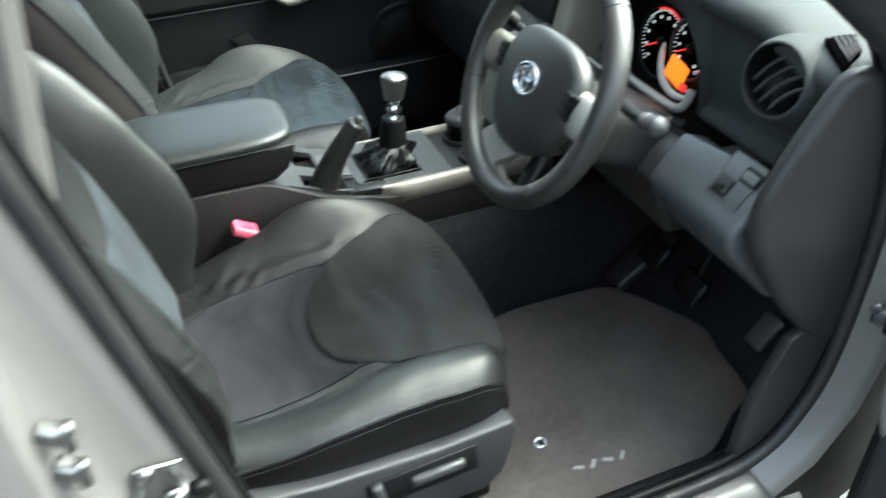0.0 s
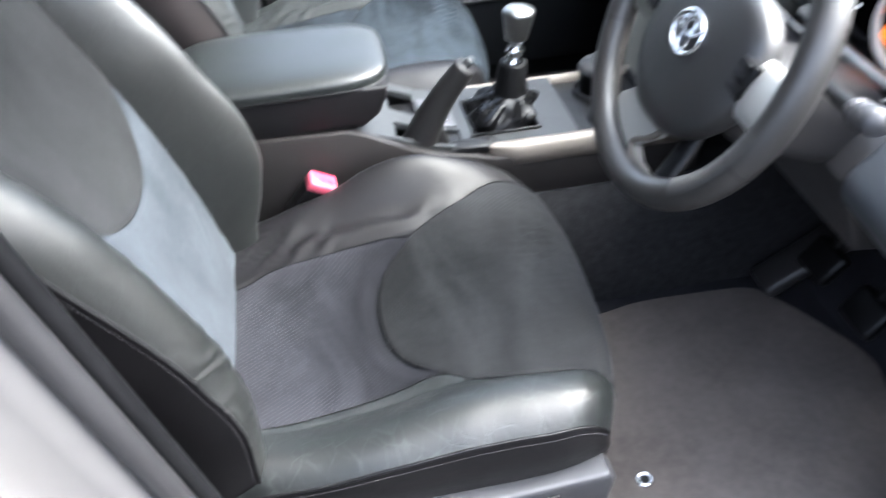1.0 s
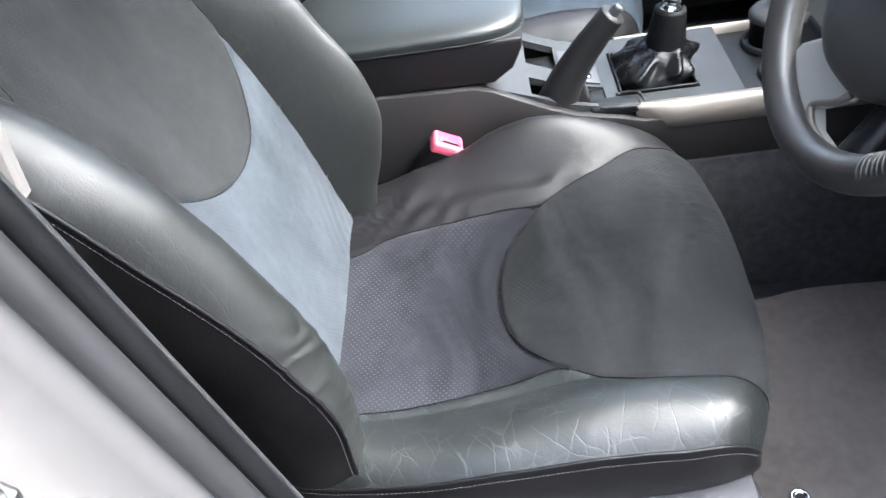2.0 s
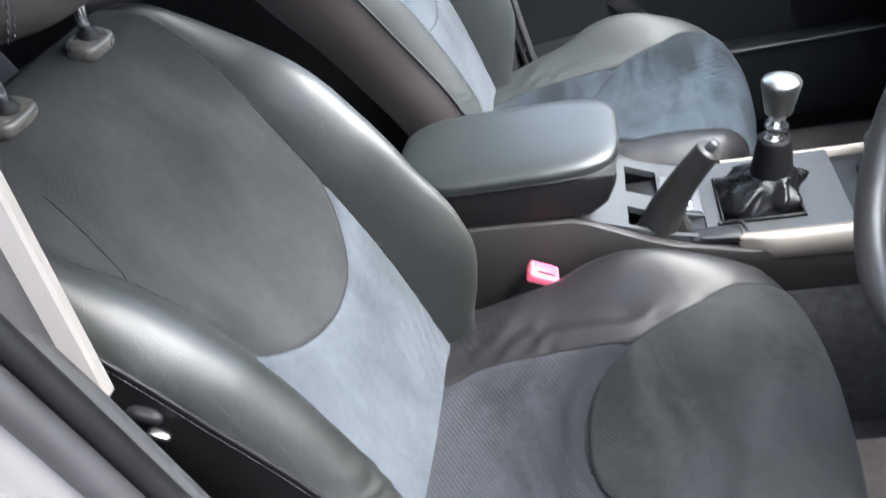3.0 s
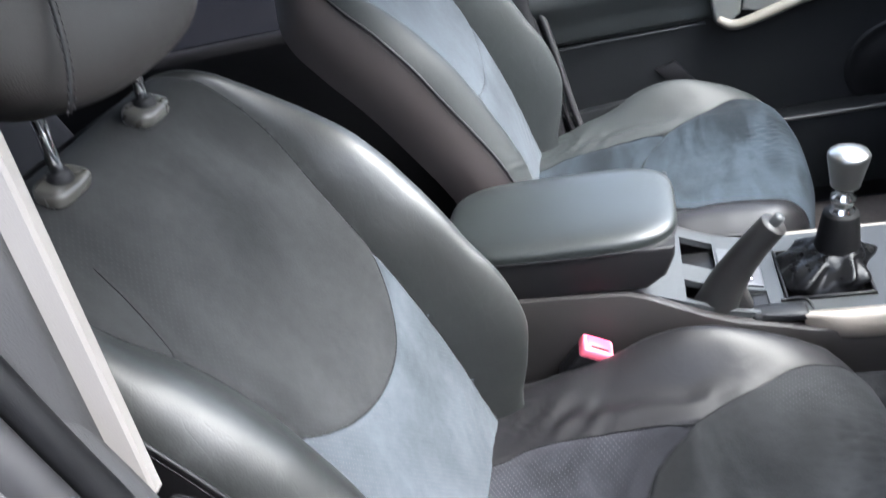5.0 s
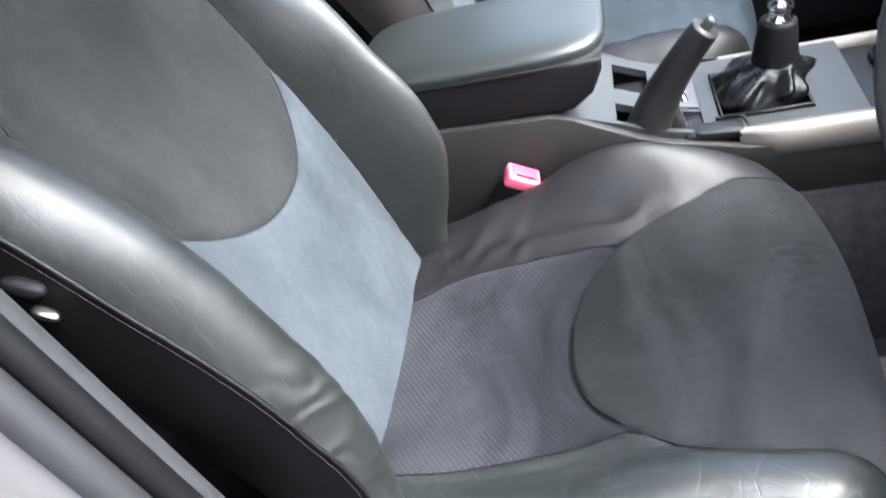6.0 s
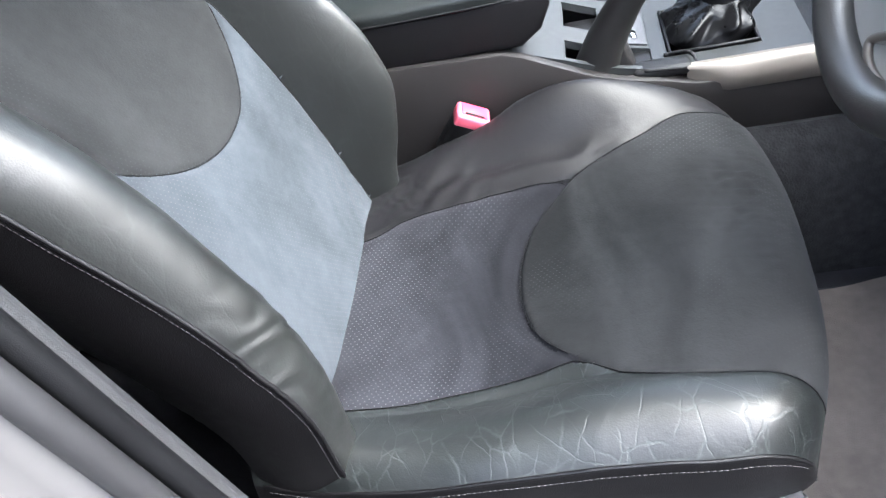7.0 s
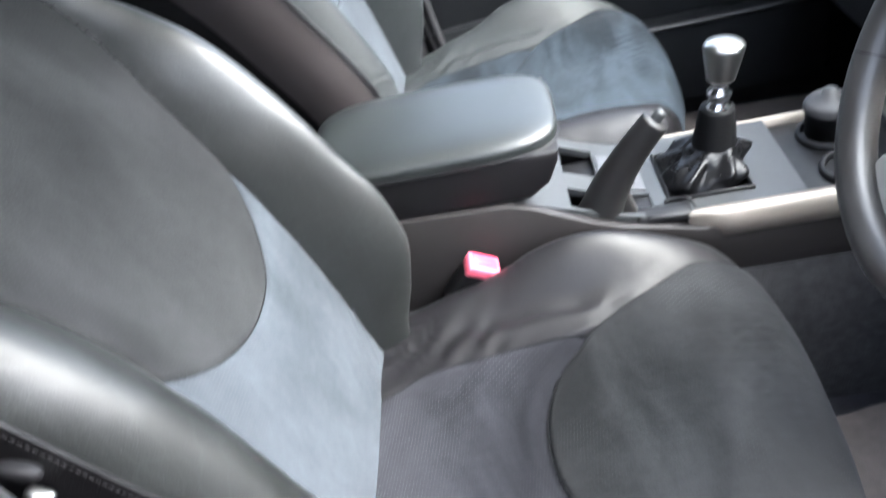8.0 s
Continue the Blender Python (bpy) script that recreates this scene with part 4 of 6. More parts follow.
part("door_seal", tube([(x + (0.012 if x < 0.3 and z > 0.6 else 0), -0.366 + lean(z), z + (0.004 if z < 0.55 else 0)) for x, z in loop], 0.0100, 10, 160, True, up=(0, 1, 0)), BLACK_PLASTIC, body, "soft black inner seal lip")
# painted front post and hinge area ahead of the doorway
edge = [Vector((x, z)) for x, z in loop[15:32]]
rows, gap = [], []
for k, p in enumerate(edge):
    t = (edge[min(k + 1, len(edge) - 1)] - edge[max(k - 1, 0)]).normalized()
    out = Vector((t.y, -t.x))
    far = lean(p.y)
    rows.append([((p + out * d).x, y + far, (p + out * d).y) for d, y in ((0.002, -0.370), (0.004, -0.392), (0.009, -0.400), (0.016, -0.412), (0.024, -0.428), (0.028, -0.437), (0.042, -0.442))])
    gap.append([((p + out * d).x, y + far, (p + out * d).y) for d, y in ((0.038, -0.4405), (0.10, -0.446), (0.20, -0.448))])
bm = grid_bm(rows)
bmesh.ops.recalc_face_normals(bm, faces=bm.faces)
part("front_post", bm, PAINT, body, "silver painted windscreen post")
bm = grid_bm(gap[:11])
bmesh.ops.recalc_face_normals(bm, faces=bm.faces)
part("wing_lining", bm, BLACK_PLASTIC, body, "black lining behind the door hinge")
hinge = part("door_hinge", rbox((0.962, -0.430, 0.785), (0.016, 0.022, 0.026), 0.004, (0, 12, 20)), VALANCE, body, "door hinge with bolts")
part("hinge_pin", lathe([(0, 0.014), (0.004, 0.014), (0.004, -0.020), (0, -0.020)], (0.968, -0.442, 0.780), (0, 0, 1), 14), BLACK_PLASTIC, hinge)
part("bolt", lathe([(0, 0.006), (0.006, 0.006), (0.008, 0.0)], (0.953, -0.424, 0.800), (-0.5, -1, 0), 12), VALANCE, hinge)
# roof, screen frame, far side
part("roof", rbox((-0.67, 0.385, 1.685), (2.3, 1.36, 0.03), 0.012), PAINT, body, "silver painted roof")
for y in (-0.33, 1.10):
    part("roof_rail", tube([(0.95, y + (0.06 if y > 0 else -0.06), 1.16), (0.62, y + (0.03 if y > 0 else -0.03), 1.42), (0.42, y, 1.57), (0.1, y, 1.66), (-0.5, y, 1.675), (-1.8, y, 1.62)], 0.034, 10, 40), TRIM_GREY, body, "grey trimmed roof edge")
part("windscreen_frame", tube([(1.20, -0.33, 1.13), (1.22, 0.385, 1.13), (1.20, 1.10, 1.13)], 0.03, 8, 12), BLACK_PLASTIC, body)
screen = grid_bm([[(1.19, -0.32, 1.14), (1.21, 0.385, 1.14), (1.19, 1.09, 1.14)], [(0.45, -0.28, 1.645), (0.47, 0.385, 1.655), (0.45, 1.05, 1.645)]])
pane = part("windscreen", screen, GLASS, body, "clear windscreen glass", False)
pane.visible_shadow = False
solo("ceiling", rbox((-0.66, 0.385, 1.655), (2.22, 1.32, 0.02), 0.008), HEADLINER, "pale cloth headliner", "ceiling", "structure")
part("tail_wall", rbox((-1.86, 0.385, 0.72), (0.06, 1.5, 0.80), 0.02), DARK_PLASTIC, body)
part("rear_side", rbox((-1.15, -0.42, 0.66), (1.45, 0.09, 0.72), 0.02), PAINT, body, "silver painted rear door skin")
part("rear_door_card", rbox((-1.0, -0.362, 0.68), (1.4, 0.02, 0.66), 0.01), DARK_PLASTIC, body, "dark rear door lining")
part("rear_side", rbox((-0.95, 1.165, 0.66), (1.85, 0.09, 0.72), 0.02), DARK_PLASTIC, body)
for y in (-0.37, 1.14):
    part("rear_pillar", tube([(-1.20, y, 1.0), (-1.10, y + (0.05 if y < 0 else -0.05), 1.64)], 0.05, 8), DARK_PLASTIC, body)
part("far_sill", rbox((0.3, 1.175, 0.37), (2.2, 0.13, 0.16), 0.01), BLACK_PLASTIC, body, "dark far door sill")
part("far_kick_panel", rbox((1.09, 1.155, 0.78), (0.34, 0.06, 0.80), 0.01), BLACK_PLASTIC, body, "dark far footwell side")
part("far_post", rbox((-0.105, 1.105, 1.1), (0.26, 0.05, 1.15), 0.02, (0, -4, 0)), DARK_PLASTIC, body, "dark lining of the far door post")

part("rear_window", rbox((-0.68, -0.375, 1.32), (0.95, 0.012, 0.62), 0.004, (-8, 0, 0)), PRIVACY, body, "dark tinted rear side window").visible_shadow = False
part("rear_window", rbox((-0.68, 1.135, 1.32), (0.90, 0.012, 0.62), 0.004, (8, 0, 0)), PRIVACY, body, "dark tinted rear side window").visible_shadow = False
part("quarter_window", rbox((-1.50, -0.375, 1.32), (0.66, 0.012, 0.62), 0.004, (-8, 0, 0)), PRIVACY, body, "dark tinted quarter window").visible_shadow = False
part("quarter_window", rbox((-1.50, 1.135, 1.32), (0.66, 0.012, 0.62), 0.004, (8, 0, 0)), PRIVACY, body, "dark tinted quarter window").visible_shadow = False
part("tail_window", rbox((-1.84, 0.385, 1.36), (0.012, 1.40, 0.60), 0.004), PRIVACY, body, "dark tinted tailgate window").visible_shadow = False

far_edge = [(0.005, 1.092, 1.20), (0.027, 1.100, 1.055), (0.057, 1.102, 0.915), (0.088, 1.104, 0.70), (0.125, 1.108, 0.55)]
part("far_door_seal", tube(far_edge, 0.0085, 10, 40), RUBBER, body, "black rubber seal of the passenger doorway")
part("far_door_seal", tube([(x - 0.020, y - 0.004, z) for x, y, z in far_edge], 0.0060, 10, 40), VINYL, body, "glossy inner lip of the passenger door seal")

# lining of the near door post: grey below, beige above
rows = []
for z in np.linspace(0.50, 1.60, 26):
    e = pillar_x(z) + 0.25 * max(0.70 - z, 0) ** 1.2 * 3
    rows.append([(e + dx, y + lean(z), z) for dx, y in ((-0.012, -0.385), (0.002, -0.374), (0.008, -0.360), (0.008, -0.346), (0.002, -0.336), (-0.02, -0.330), (-0.10, -0.328), (-0.22, -0.328))])
bm = grid_bm(rows)
bmesh.ops.recalc_face_normals(bm, faces=bm.faces)
solo("pillar_trim", bm, TRIM_GREY, "grey plastic lining of the door post", "trim", "structure")
rows = []
for z in np.linspace(1.165, 1.60, 18):
    xr = -0.043 + 0.145 * (z - 1.231)
    rows.append([(xr - 0.015, -0.339, z), (xr - 0.002, -0.336, z), (xr, -0.334, z), (xr, -0.328, z), (xr - 0.015, -0.328, z)])
bm = grid_bm(rows, False, True)
bmesh.ops.recalc_face_normals(bm, faces=bm.faces)
sharp(bm, 30)
solo("upper_pillar_trim", bm, TRIM_BEIGE, "beige upper lining of the door post", "trim", "structure")
rows = []
for z in np.linspace(1.15, 1.60, 18):
    xr = -0.043 + 0.145 * (z - 1.231) - 0.0145
    e = pillar_x(z)
    rows.append([(xr, -0.338, z), (xr - 0.004, -0.346, z), ((xr + e) / 2, -0.358 + lean(z), z), (e - 0.005, -0.372 + lean(z), z), (e - 0.02, -0.360 + lean(z), z), (xr - 0.03, -0.330 + lean(z), z)])
bm = grid_bm(rows, False, True)
bmesh.ops.recalc_face_normals(bm, faces=bm.faces)
solo("pillar_trim_upper", bm, TRIM_GREY, "grey plastic edge of the door post lining", "trim", "structure")
solo("scuff_trim", prism([(-0.312, 0.384), (-0.320, 0.420), (-0.332, 0.444), (-0.348, 0.454), (-0.376, 0.456), (-0.380, 0.446), (-0.354, 0.438), (-0.348, 0.384)], -0.12, 0.86, "x"), DARK_PLASTIC, "dark plastic scuff strip along the sill", "trim", "structure")
solo("kick_panel", prism([(0.80, 0.39), (0.815, 0.47), (0.825, 0.60), (0.87, 0.72), (0.96, 0.76), (1.15, 0.78), (1.2, 0.55), (1.0, 0.39)], -0.372, -0.350, "y", 0.006), DASH_LOWER, "dark plastic footwell side panel", "trim", "structure")

# ---- driver's door, open ----
door = thing("open_car_door", (0.98, -0.50, 0.30), "open silver driver's door with dark lining", "car door")
part("door_skin", rbox((1.045, -1.02, 0.68), (0.05, 1.04, 0.78), 0.02), PAINT, door, "silver painted outer skin")
part("door_edge", rbox((1.0, -0.500, 0.69), (0.10, 0.016, 0.74), 0.006), DARK_PLASTIC, door, "dark edge strip of the door")
part("door_card", rbox((0.985, -1.01, 0.72), (0.055, 0.96, 0.62), 0.02), DARK_PLASTIC, door, "dark grey door lining")
part("door_pocket", rbox((0.955, -0.84, 0.53), (0.07, 0.66, 0.23), 0.03), VALANCE, door, "moulded map pocket")
oval = [(0.952, -0.605 + 0.112 * math.cos(w), 0.70 + 0.130 * math.sin(w)) for w in np.linspace(0, 2 * math.pi, 48, endpoint=False)]
part("speaker_rim", tube(oval, 0.011, 10, 0, True, up=(1, 0, 0)), TRIM_BEIGE, door, "pale ring round the door speaker")
part("speaker_grille", prism([(y, z) for x, y, z in oval], 0.952, 0.958, "x"), HEAD_LEATHER, door, "brown speaker cloth")
part("armrest", rbox((0.935, -1.05, 0.86), (0.08, 0.5, 0.06), 0.02), DARK_PLASTIC, door)

# ---- passenger door ----
pdoor = thing("passenger_door", (0.45, 1.15, 0.40), "closed dark passenger door lining with silver pull handle", "car door")
part("door_card", rbox((0.45, 1.165, 0.72), (0.98, 0.06, 0.66), 0.015), DOOR_LINING, pdoor, "black door lining")
bulge = []
for x in np.linspace(0.02, 0.96, 40):
    up = 0.075 * max(x - 0.38, 0) / 0.5
    bulge.append([(x, 1.14 - dy, z + up) for dy, z in ((0.0, 0.868), (0.018, 0.873), (0.024, 0.886), (0.024, 0.905), (0.030, 0.93), (0.046, 0.958), (0.052, 0.98), (0.040, 1.01), (0.0, 1.035))])
bm = grid_bm(bulge)
bmesh.ops.recalc_face_normals(bm, faces=bm.faces)
part("armrest_panel", bm, DOOR_PAD, pdoor, "dark padded armrest panel")
part("pad_edge", tube([(0.03, 1.120, 0.874), (0.05, 1.1165, 0.866), (0.20, 1.1165, 0.8665), (0.385, 1.1165, 0.868)], 0.0020, 8, 20), GREY_PLASTIC, pdoor, "thin pale edge of the padded panel")
part("window_ledge", rbox((0.45, 1.15, 1.06), (0.98, 0.08, 0.07), 0.02), DOOR_PAD, pdoor)
handle = part("pull_handle", tube([(0.408, 1.090, 0.880), (0.440, 1.080, 0.866), (0.50, 1.076, 0.880), (0.55, 1.074, 0.895), (0.62, 1.074, 0.911), (0.70, 1.076, 0.938), (0.84, 1.085, 0.99)], lambda k: 0.0085 + 0.003 * math.sin(math.pi * min(k + 0.1, 1)), 12, 40), PULL_PALE, pdoor, "pale silver rim of the pull handle sweeping upward")
part("handle_panel", prism([(0.454, 0.893), (0.462, 0.94), (0.473, 0.974), (0.53, 0.99), (0.70, 1.04), (0.84, 1.05), (0.84, 0.985), (0.70, 0.935), (0.62, 0.908), (0.549, 0.893), (0.50, 0.880)], 1.082, 1.105, "y", 0.006, segs=3), DOOR_GREY, pdoor, "satin grey handle panel")
part("handle_bezel", prism([(0.400, 0.875), (0.394, 0.945), (0.420, 1.01), (0.46, 1.03), (0.478, 1.0), (0.466, 0.95), (0.452, 0.885), (0.43, 0.868)], 1.086, 1.112, "y", 0.007, segs=3), DOOR_GREY, pdoor, "satin grey handle surround")
switch_ = part("window_switch", rbox((0.600, 1.0805, 0.955), (0.050, 0.006, 0.018), 0.002, (0, -14, 0)), BLACK_PLASTIC, pdoor)
part("switch_key", rbox((0.590, 1.077, 0.952), (0.024, 0.006, 0.012), 0.002, (0, -14, 0)), STEEL, switch_)
part("grey_insert", prism([(0.272, 0.777), (0.316, 0.790), (0.365, 0.723), (0.311, 0.728)], 1.128, 1.14, "y", 0.003), DARK_PLASTIC, pdoor, "small grey trim insert")
part("door_pocket", prism([(0.30, 0.45), (0.30, 0.636), (0.66, 0.636), (0.92, 0.642), (0.92, 0.45)], 1.075, 1.145, "y", 0.01), DOOR_LINING, pdoor, "map pocket with a pale rim")
part("pocket_rim", tube([(0.30, 1.073, 0.637), (0.66, 1.073, 0.637), (0.92, 1.073, 0.643)], 0.005, 8, 16), DASH_LOWER, pdoor)
part("lower_ledge", prism([(0.02, 0.64), (0.02, 0.70), (0.30, 0.725), (0.42, 0.69), (0.42, 0.64)], 1.115, 1.145, "y", 0.008), DOOR_LINING, pdoor)
part("speaker_grille", lathe([(0.0, 0.012), (0.07, 0.010), (0.085, 0.002), (0.092, 0.006), (0.10, 0.0)], (0.76, 1.135, 0.70), (0, -1, 0), 40), BLACK_PLASTIC, pdoor)
wp = grid_bm([[(0.90, 1.15, 1.06), (-0.12, 1.15, 1.06)], [(0.40, 1.09, 1.62), (-0.15, 1.09, 1.64)]])
pane = part("window_pane", wp, GLASS, pdoor, "clear side window", False)
pane.visible_shadow = False

# ---- rear bench ----
bench = thing("rear_bench", (-0.95, 0.385, 0.40), "dark leather rear bench seat", "car seat")
part("bench_cushion", rounded((-0.88, 0.385, 0.60), (0.52, 1.32, 0.22), 5, 60, 24), BENCH, bench)
part("bench_back", rounded((-1.22, 0.385, 0.92), (0.18, 1.32, 0.62), 5, 60, 24, pose(0, 0, 0, 0, -18, 0)), BENCH, bench)
part("bench_base", rbox((-0.88, 0.385, 0.46), (0.46, 1.26, 0.15), 0.02), BLACK_PLASTIC, bench)

# ---- floor mat and pedals ----
mat_shape = [(0.40, -0.29), (0.44, -0.305), (0.60, -0.312), (0.76, -0.310), (0.84, -0.300), (0.93, -0.245), (1.00, -0.20), (1.02, -0.09), (1.035, -0.01), (0.99, 0.09), (0.945, 0.165), (0.915, 0.195), (0.86, 0.205), (0.70, 0.210), (0.60, 0.195), (0.45, 0.195), (0.40, 0.18)]
outline = [(p.x, p.y) for p in smooth_path([(x, y, 0) for x, y in mat_shape], 90, True)]
floor_mat = thing("floor_mat", (0.7, -0.05, 0.386), "worn grey carpet floor mat with bound edge", "floor mat")
part("mat_carpet", prism(outline, 0.386, 0.396, "z", 0.003), MAT_CARPET, floor_mat)
part("mat_binding", tube([(x, y, 0.394) for x, y in outline], 0.0035, 6, 0, True), CARPET, floor_mat)
ring = part("grommet", lathe([(0.007, 0.002), (0.009, 0.005), (0.013, 0.004), (0.014, 0.0)], (0.562, -0.158, 0.396), (0, 0, 1), 28), CHROME, floor_mat, "bright metal mat eyelet")
part("eyelet_hole", lathe([(0.0, 0.0012), (0.0085, 0.0012)], (0.562, -0.158, 0.396), (0, 0, 1), 20), BLACK_PLASTIC, ring)
# the unreadable woven mark: four short bars
for k in range(4):
    part("woven_bar", rbox((0.600 + 0.029 * k, -0.236 - 0.002 * k, 0.3965), (0.020, 0.007, 0.003), 0.001, (0, 0, 50 if k % 2 else -20)), PALE_THREAD, floor_mat, "pale woven bar")

mat_shape = [(0.42, 0.60), (0.46, 0.585), (0.70, 0.575), (0.90, 0.58), (0.98, 0.62), (1.0, 0.80), (0.97, 1.02), (0.90, 1.09), (0.70, 1.105), (0.48, 1.10), (0.42, 1.07)]
outline = [(p.x, p.y) for p in smooth_path([(x, y, 0) for x, y in mat_shape], 70, True)]
passenger_mat = thing("floor_mat", (0.7, 0.84, 0.386), "worn brownish-grey carpet mat in the passenger footwell", "floor mat")
part("mat_carpet", prism(outline, 0.386, 0.396, "z", 0.003), MAT_CARPET, passenger_mat)
part("mat_binding", tube([(x, y, 0.394) for x, y in outline], 0.0035, 6, 0, True), CARPET, passenger_mat)

pedal = thing("accelerator_pedal", (1.02, -0.20, 0.45), "small grey accelerator pedal pad", "pedal")
part("pedal_pad", rbox((0.965, -0.232, 0.590), (0.018, 0.044, 0.070), 0.008, (0, 38, 0)), TRIM_GREY, pedal)
part("pedal_arm", tube([(0.975, -0.232, 0.60), (1.10, -0.22, 0.70)], 0.009, 8), BLACK_PLASTIC, pedal)
for name, y in (("brake_pedal", -0.05), ("clutch_pedal", 0.075)):
    pedal = thing(name, (0.95, y, 0.55), "black rubber foot pedal on a steel arm", "pedal", "foot pedals")
    part("pedal_pad", rbox((0.945, y, 0.565), (0.022, 0.075, 0.062), 0.008, (0, 35, 0)), BLACK_PLASTIC, pedal)
    part("pedal_arm", tube([(0.96, y, 0.58), (0.99, y, 0.66), (1.08, y, 0.78), (1.15, y, 0.86)], 0.010, 8, 14), BLACK_PLASTIC, pedal)
rest = thing("foot_rest", (0.98, 0.165, 0.44), "dark plastic foot rest beside the tunnel", "foot rest")
part("rest_pad", rbox((0.995, 0.182, 0.466), (0.03, 0.070, 0.18), 0.01, (0, 55, 0)), DASH_LOWER, rest)

# ---- centre console ----
console = thing("centre_console", (0.30, 0.385, 0.64), "grey and black centre console", "console")
side = [(-0.18, 0.60), (-0.18, 0.806), (0.05, 0.816), (0.196, 0.811), (0.222, 0.802), (0.25, 0.787), (0.30, 0.761), (0.34, 0.745), (0.40, 0.732), (0.435, 0.722), (0.80, 0.700), (0.80, 0.60)]
for lo, hi in ((0.276, 0.292), (0.478, 0.494)):
    part("console_side", prism(side, lo, hi, "y", 0.004, segs=2), CONSOLE_SIDE, console, "dark plastic console side")
part("console_rear", rbox((-0.17, 0.385, 0.70), (0.02, 0.19, 0.20), 0.006), DARK_PLASTIC, console)
# sloping grey deck with its openings
def slab(x0, x1, y0, y1, z0, z1, thick=0.012, bm=None):
    bm = bm or bmesh.new()
    q = [(x0, y0, z0), (x1, y0, z1), (x1, y1, z1), (x0, y1, z0)]
    top = [bm.verts.new(p) for p in q]
    low = [bm.verts.new((x, y, z - thick)) for x, y, z in q]
    faces = [bm.faces.new(top), bm.faces.new(low[::-1])] + [bm.faces.new((top[(k + 1) % 4], top[k], low[k], low[(k + 1) % 4])) for k in range(4)]
    bmesh.ops.recalc_face_normals(bm, faces=faces)
    return bm


def deck_z(x):
    return float(lerp(x, [(0.20, 0.806), (0.26, 0.784), (0.32, 0.758), (0.39, 0.742), (0.45, 0.740)]))


def holed(xs, ys, holes, height, thick=0.012):
    """One plate over the cells of a grid, with holes through it."""
    bm = bmesh.new()
    top = {(i, j): bm.verts.new((x, y, height(x))) for i, x in enumerate(xs) for j, y in enumerate(ys)}
    low = {k: bm.verts.new((v.co.x, v.co.y, v.co.z - thick)) for k, v in top.items()}
    cells = {(i, j) for i in range(len(xs) - 1) for j in range(len(ys) - 1)} - set(holes)
    for i, j in cells:
        ring = [(i, j), (i + 1, j), (i + 1, j + 1), (i, j + 1)]
        bm.faces.new([top[k] for k in ring])
        bm.faces.new([low[k] for k in reversed(ring)])
        for (di, dj), a, b in (((0, -1), 0, 1), ((1, 0), 1, 2), ((0, 1), 2, 3), ((-1, 0), 3, 0)):
            if (i + di, j + dj) not in cells:
                bm.faces.new((top[ring[b]], top[ring[a]], low[ring[a]], low[ring[b]]))
    for v in [v for v in bm.verts if not v.link_faces]:
        bm.verts.remove(v)
    bmesh.ops.recalc_face_normals(bm, faces=bm.faces)
    return bm


deck = holed((0.20, 0.275, 0.322, 0.385), (0.292, 0.300, 0.345, 0.385, 0.455, 0.478), ((1, 1), (2, 1), (1, 3)), deck_z)
part("deck", deck, GREY_PLASTIC, console, "satin grey console deck", False)
part("cubby", rbox((0.30, 0.420, 0.728), (0.052, 0.075, 0.03), 0.004), BLACK_PLASTIC, console, "small open cubby")
part("brake_slot", rbox((0.33, 0.322, 0.715), (0.13, 0.05, 0.05), 0.004), BLACK_PLASTIC, console, "dark slot of the parking brake")
sw = part("switch_plate", slab(0.327, 0.382, 0.352, 0.44, deck_z(0.327) + 0.003, deck_z(0.382) + 0.003, 0.004), VALANCE, console, "grey switch plate", False)
for k, y in enumerate((0.372, 0.412)):
    z = deck_z(0.350) + 0.006
    part("rocker_switch", rbox((0.350, y, z), (0.020, 0.022, 0.012), 0.004, (0, 20, 0)), GREY_PLASTIC, sw)
    part("rocker_mark", rbox((0.366, y, z - 0.005), (0.008, 0.020, 0.008), 0.002, (0, 20, 0)), CHROME, sw)
# gear plate
plate = holed((0.385, 0.405, 0.522, 0.580), (0.292, 0.315, 0.435, 0.478), ((1, 1),), lambda x: 0.7435)
part("gear_plate", plate, GREY_PLASTIC, console, "satin grey plate round the gear lever", False)
for y, d in ((0.286, -1), (0.484, 1)):
    band = []
    for x in np.linspace(0.425, 0.80, 24):
        t = min((x - 0.425) / 0.05, 1)
        band.append([(x, y - d * 0.006, 0.744), (x, y + d * 0.002, 0.743), (x, y + d * 0.010 * t, 0.736), (x, y + d * 0.014 * t, 0.722), (x, y + d * 0.012 * t, 0.706), (x, y + d * 0.004, 0.696), (x, y - d * 0.006, 0.694)])
    bm = grid_bm(band, False, True)
    bmesh.ops.recalc_face_normals(bm, faces=bm.faces)
    part("side_trim", bm, SILVER, console, "silver trim along the console edge")
part("coin_tray", rbox((0.395, 0.300, 0.738), (0.075, 0.030, 0.016), 0.006), BLACK_PLASTIC, console, "small black tray")
part("tray_rim", tube([(0.372, 0.288, 0.745), (0.43, 0.288, 0.741), (0.437, 0.300, 0.742), (0.430, 0.318, 0.745), (0.40, 0.318, 0.745)], 0.0028, 8, 24), DARK_PLASTIC, console)
# cup holders
part("cup_panel", rbox((0.657, 0.385, 0.700), (0.153, 0.186, 0.06), 0.004), BLACK_PLASTIC, console, "black cup holder panel")
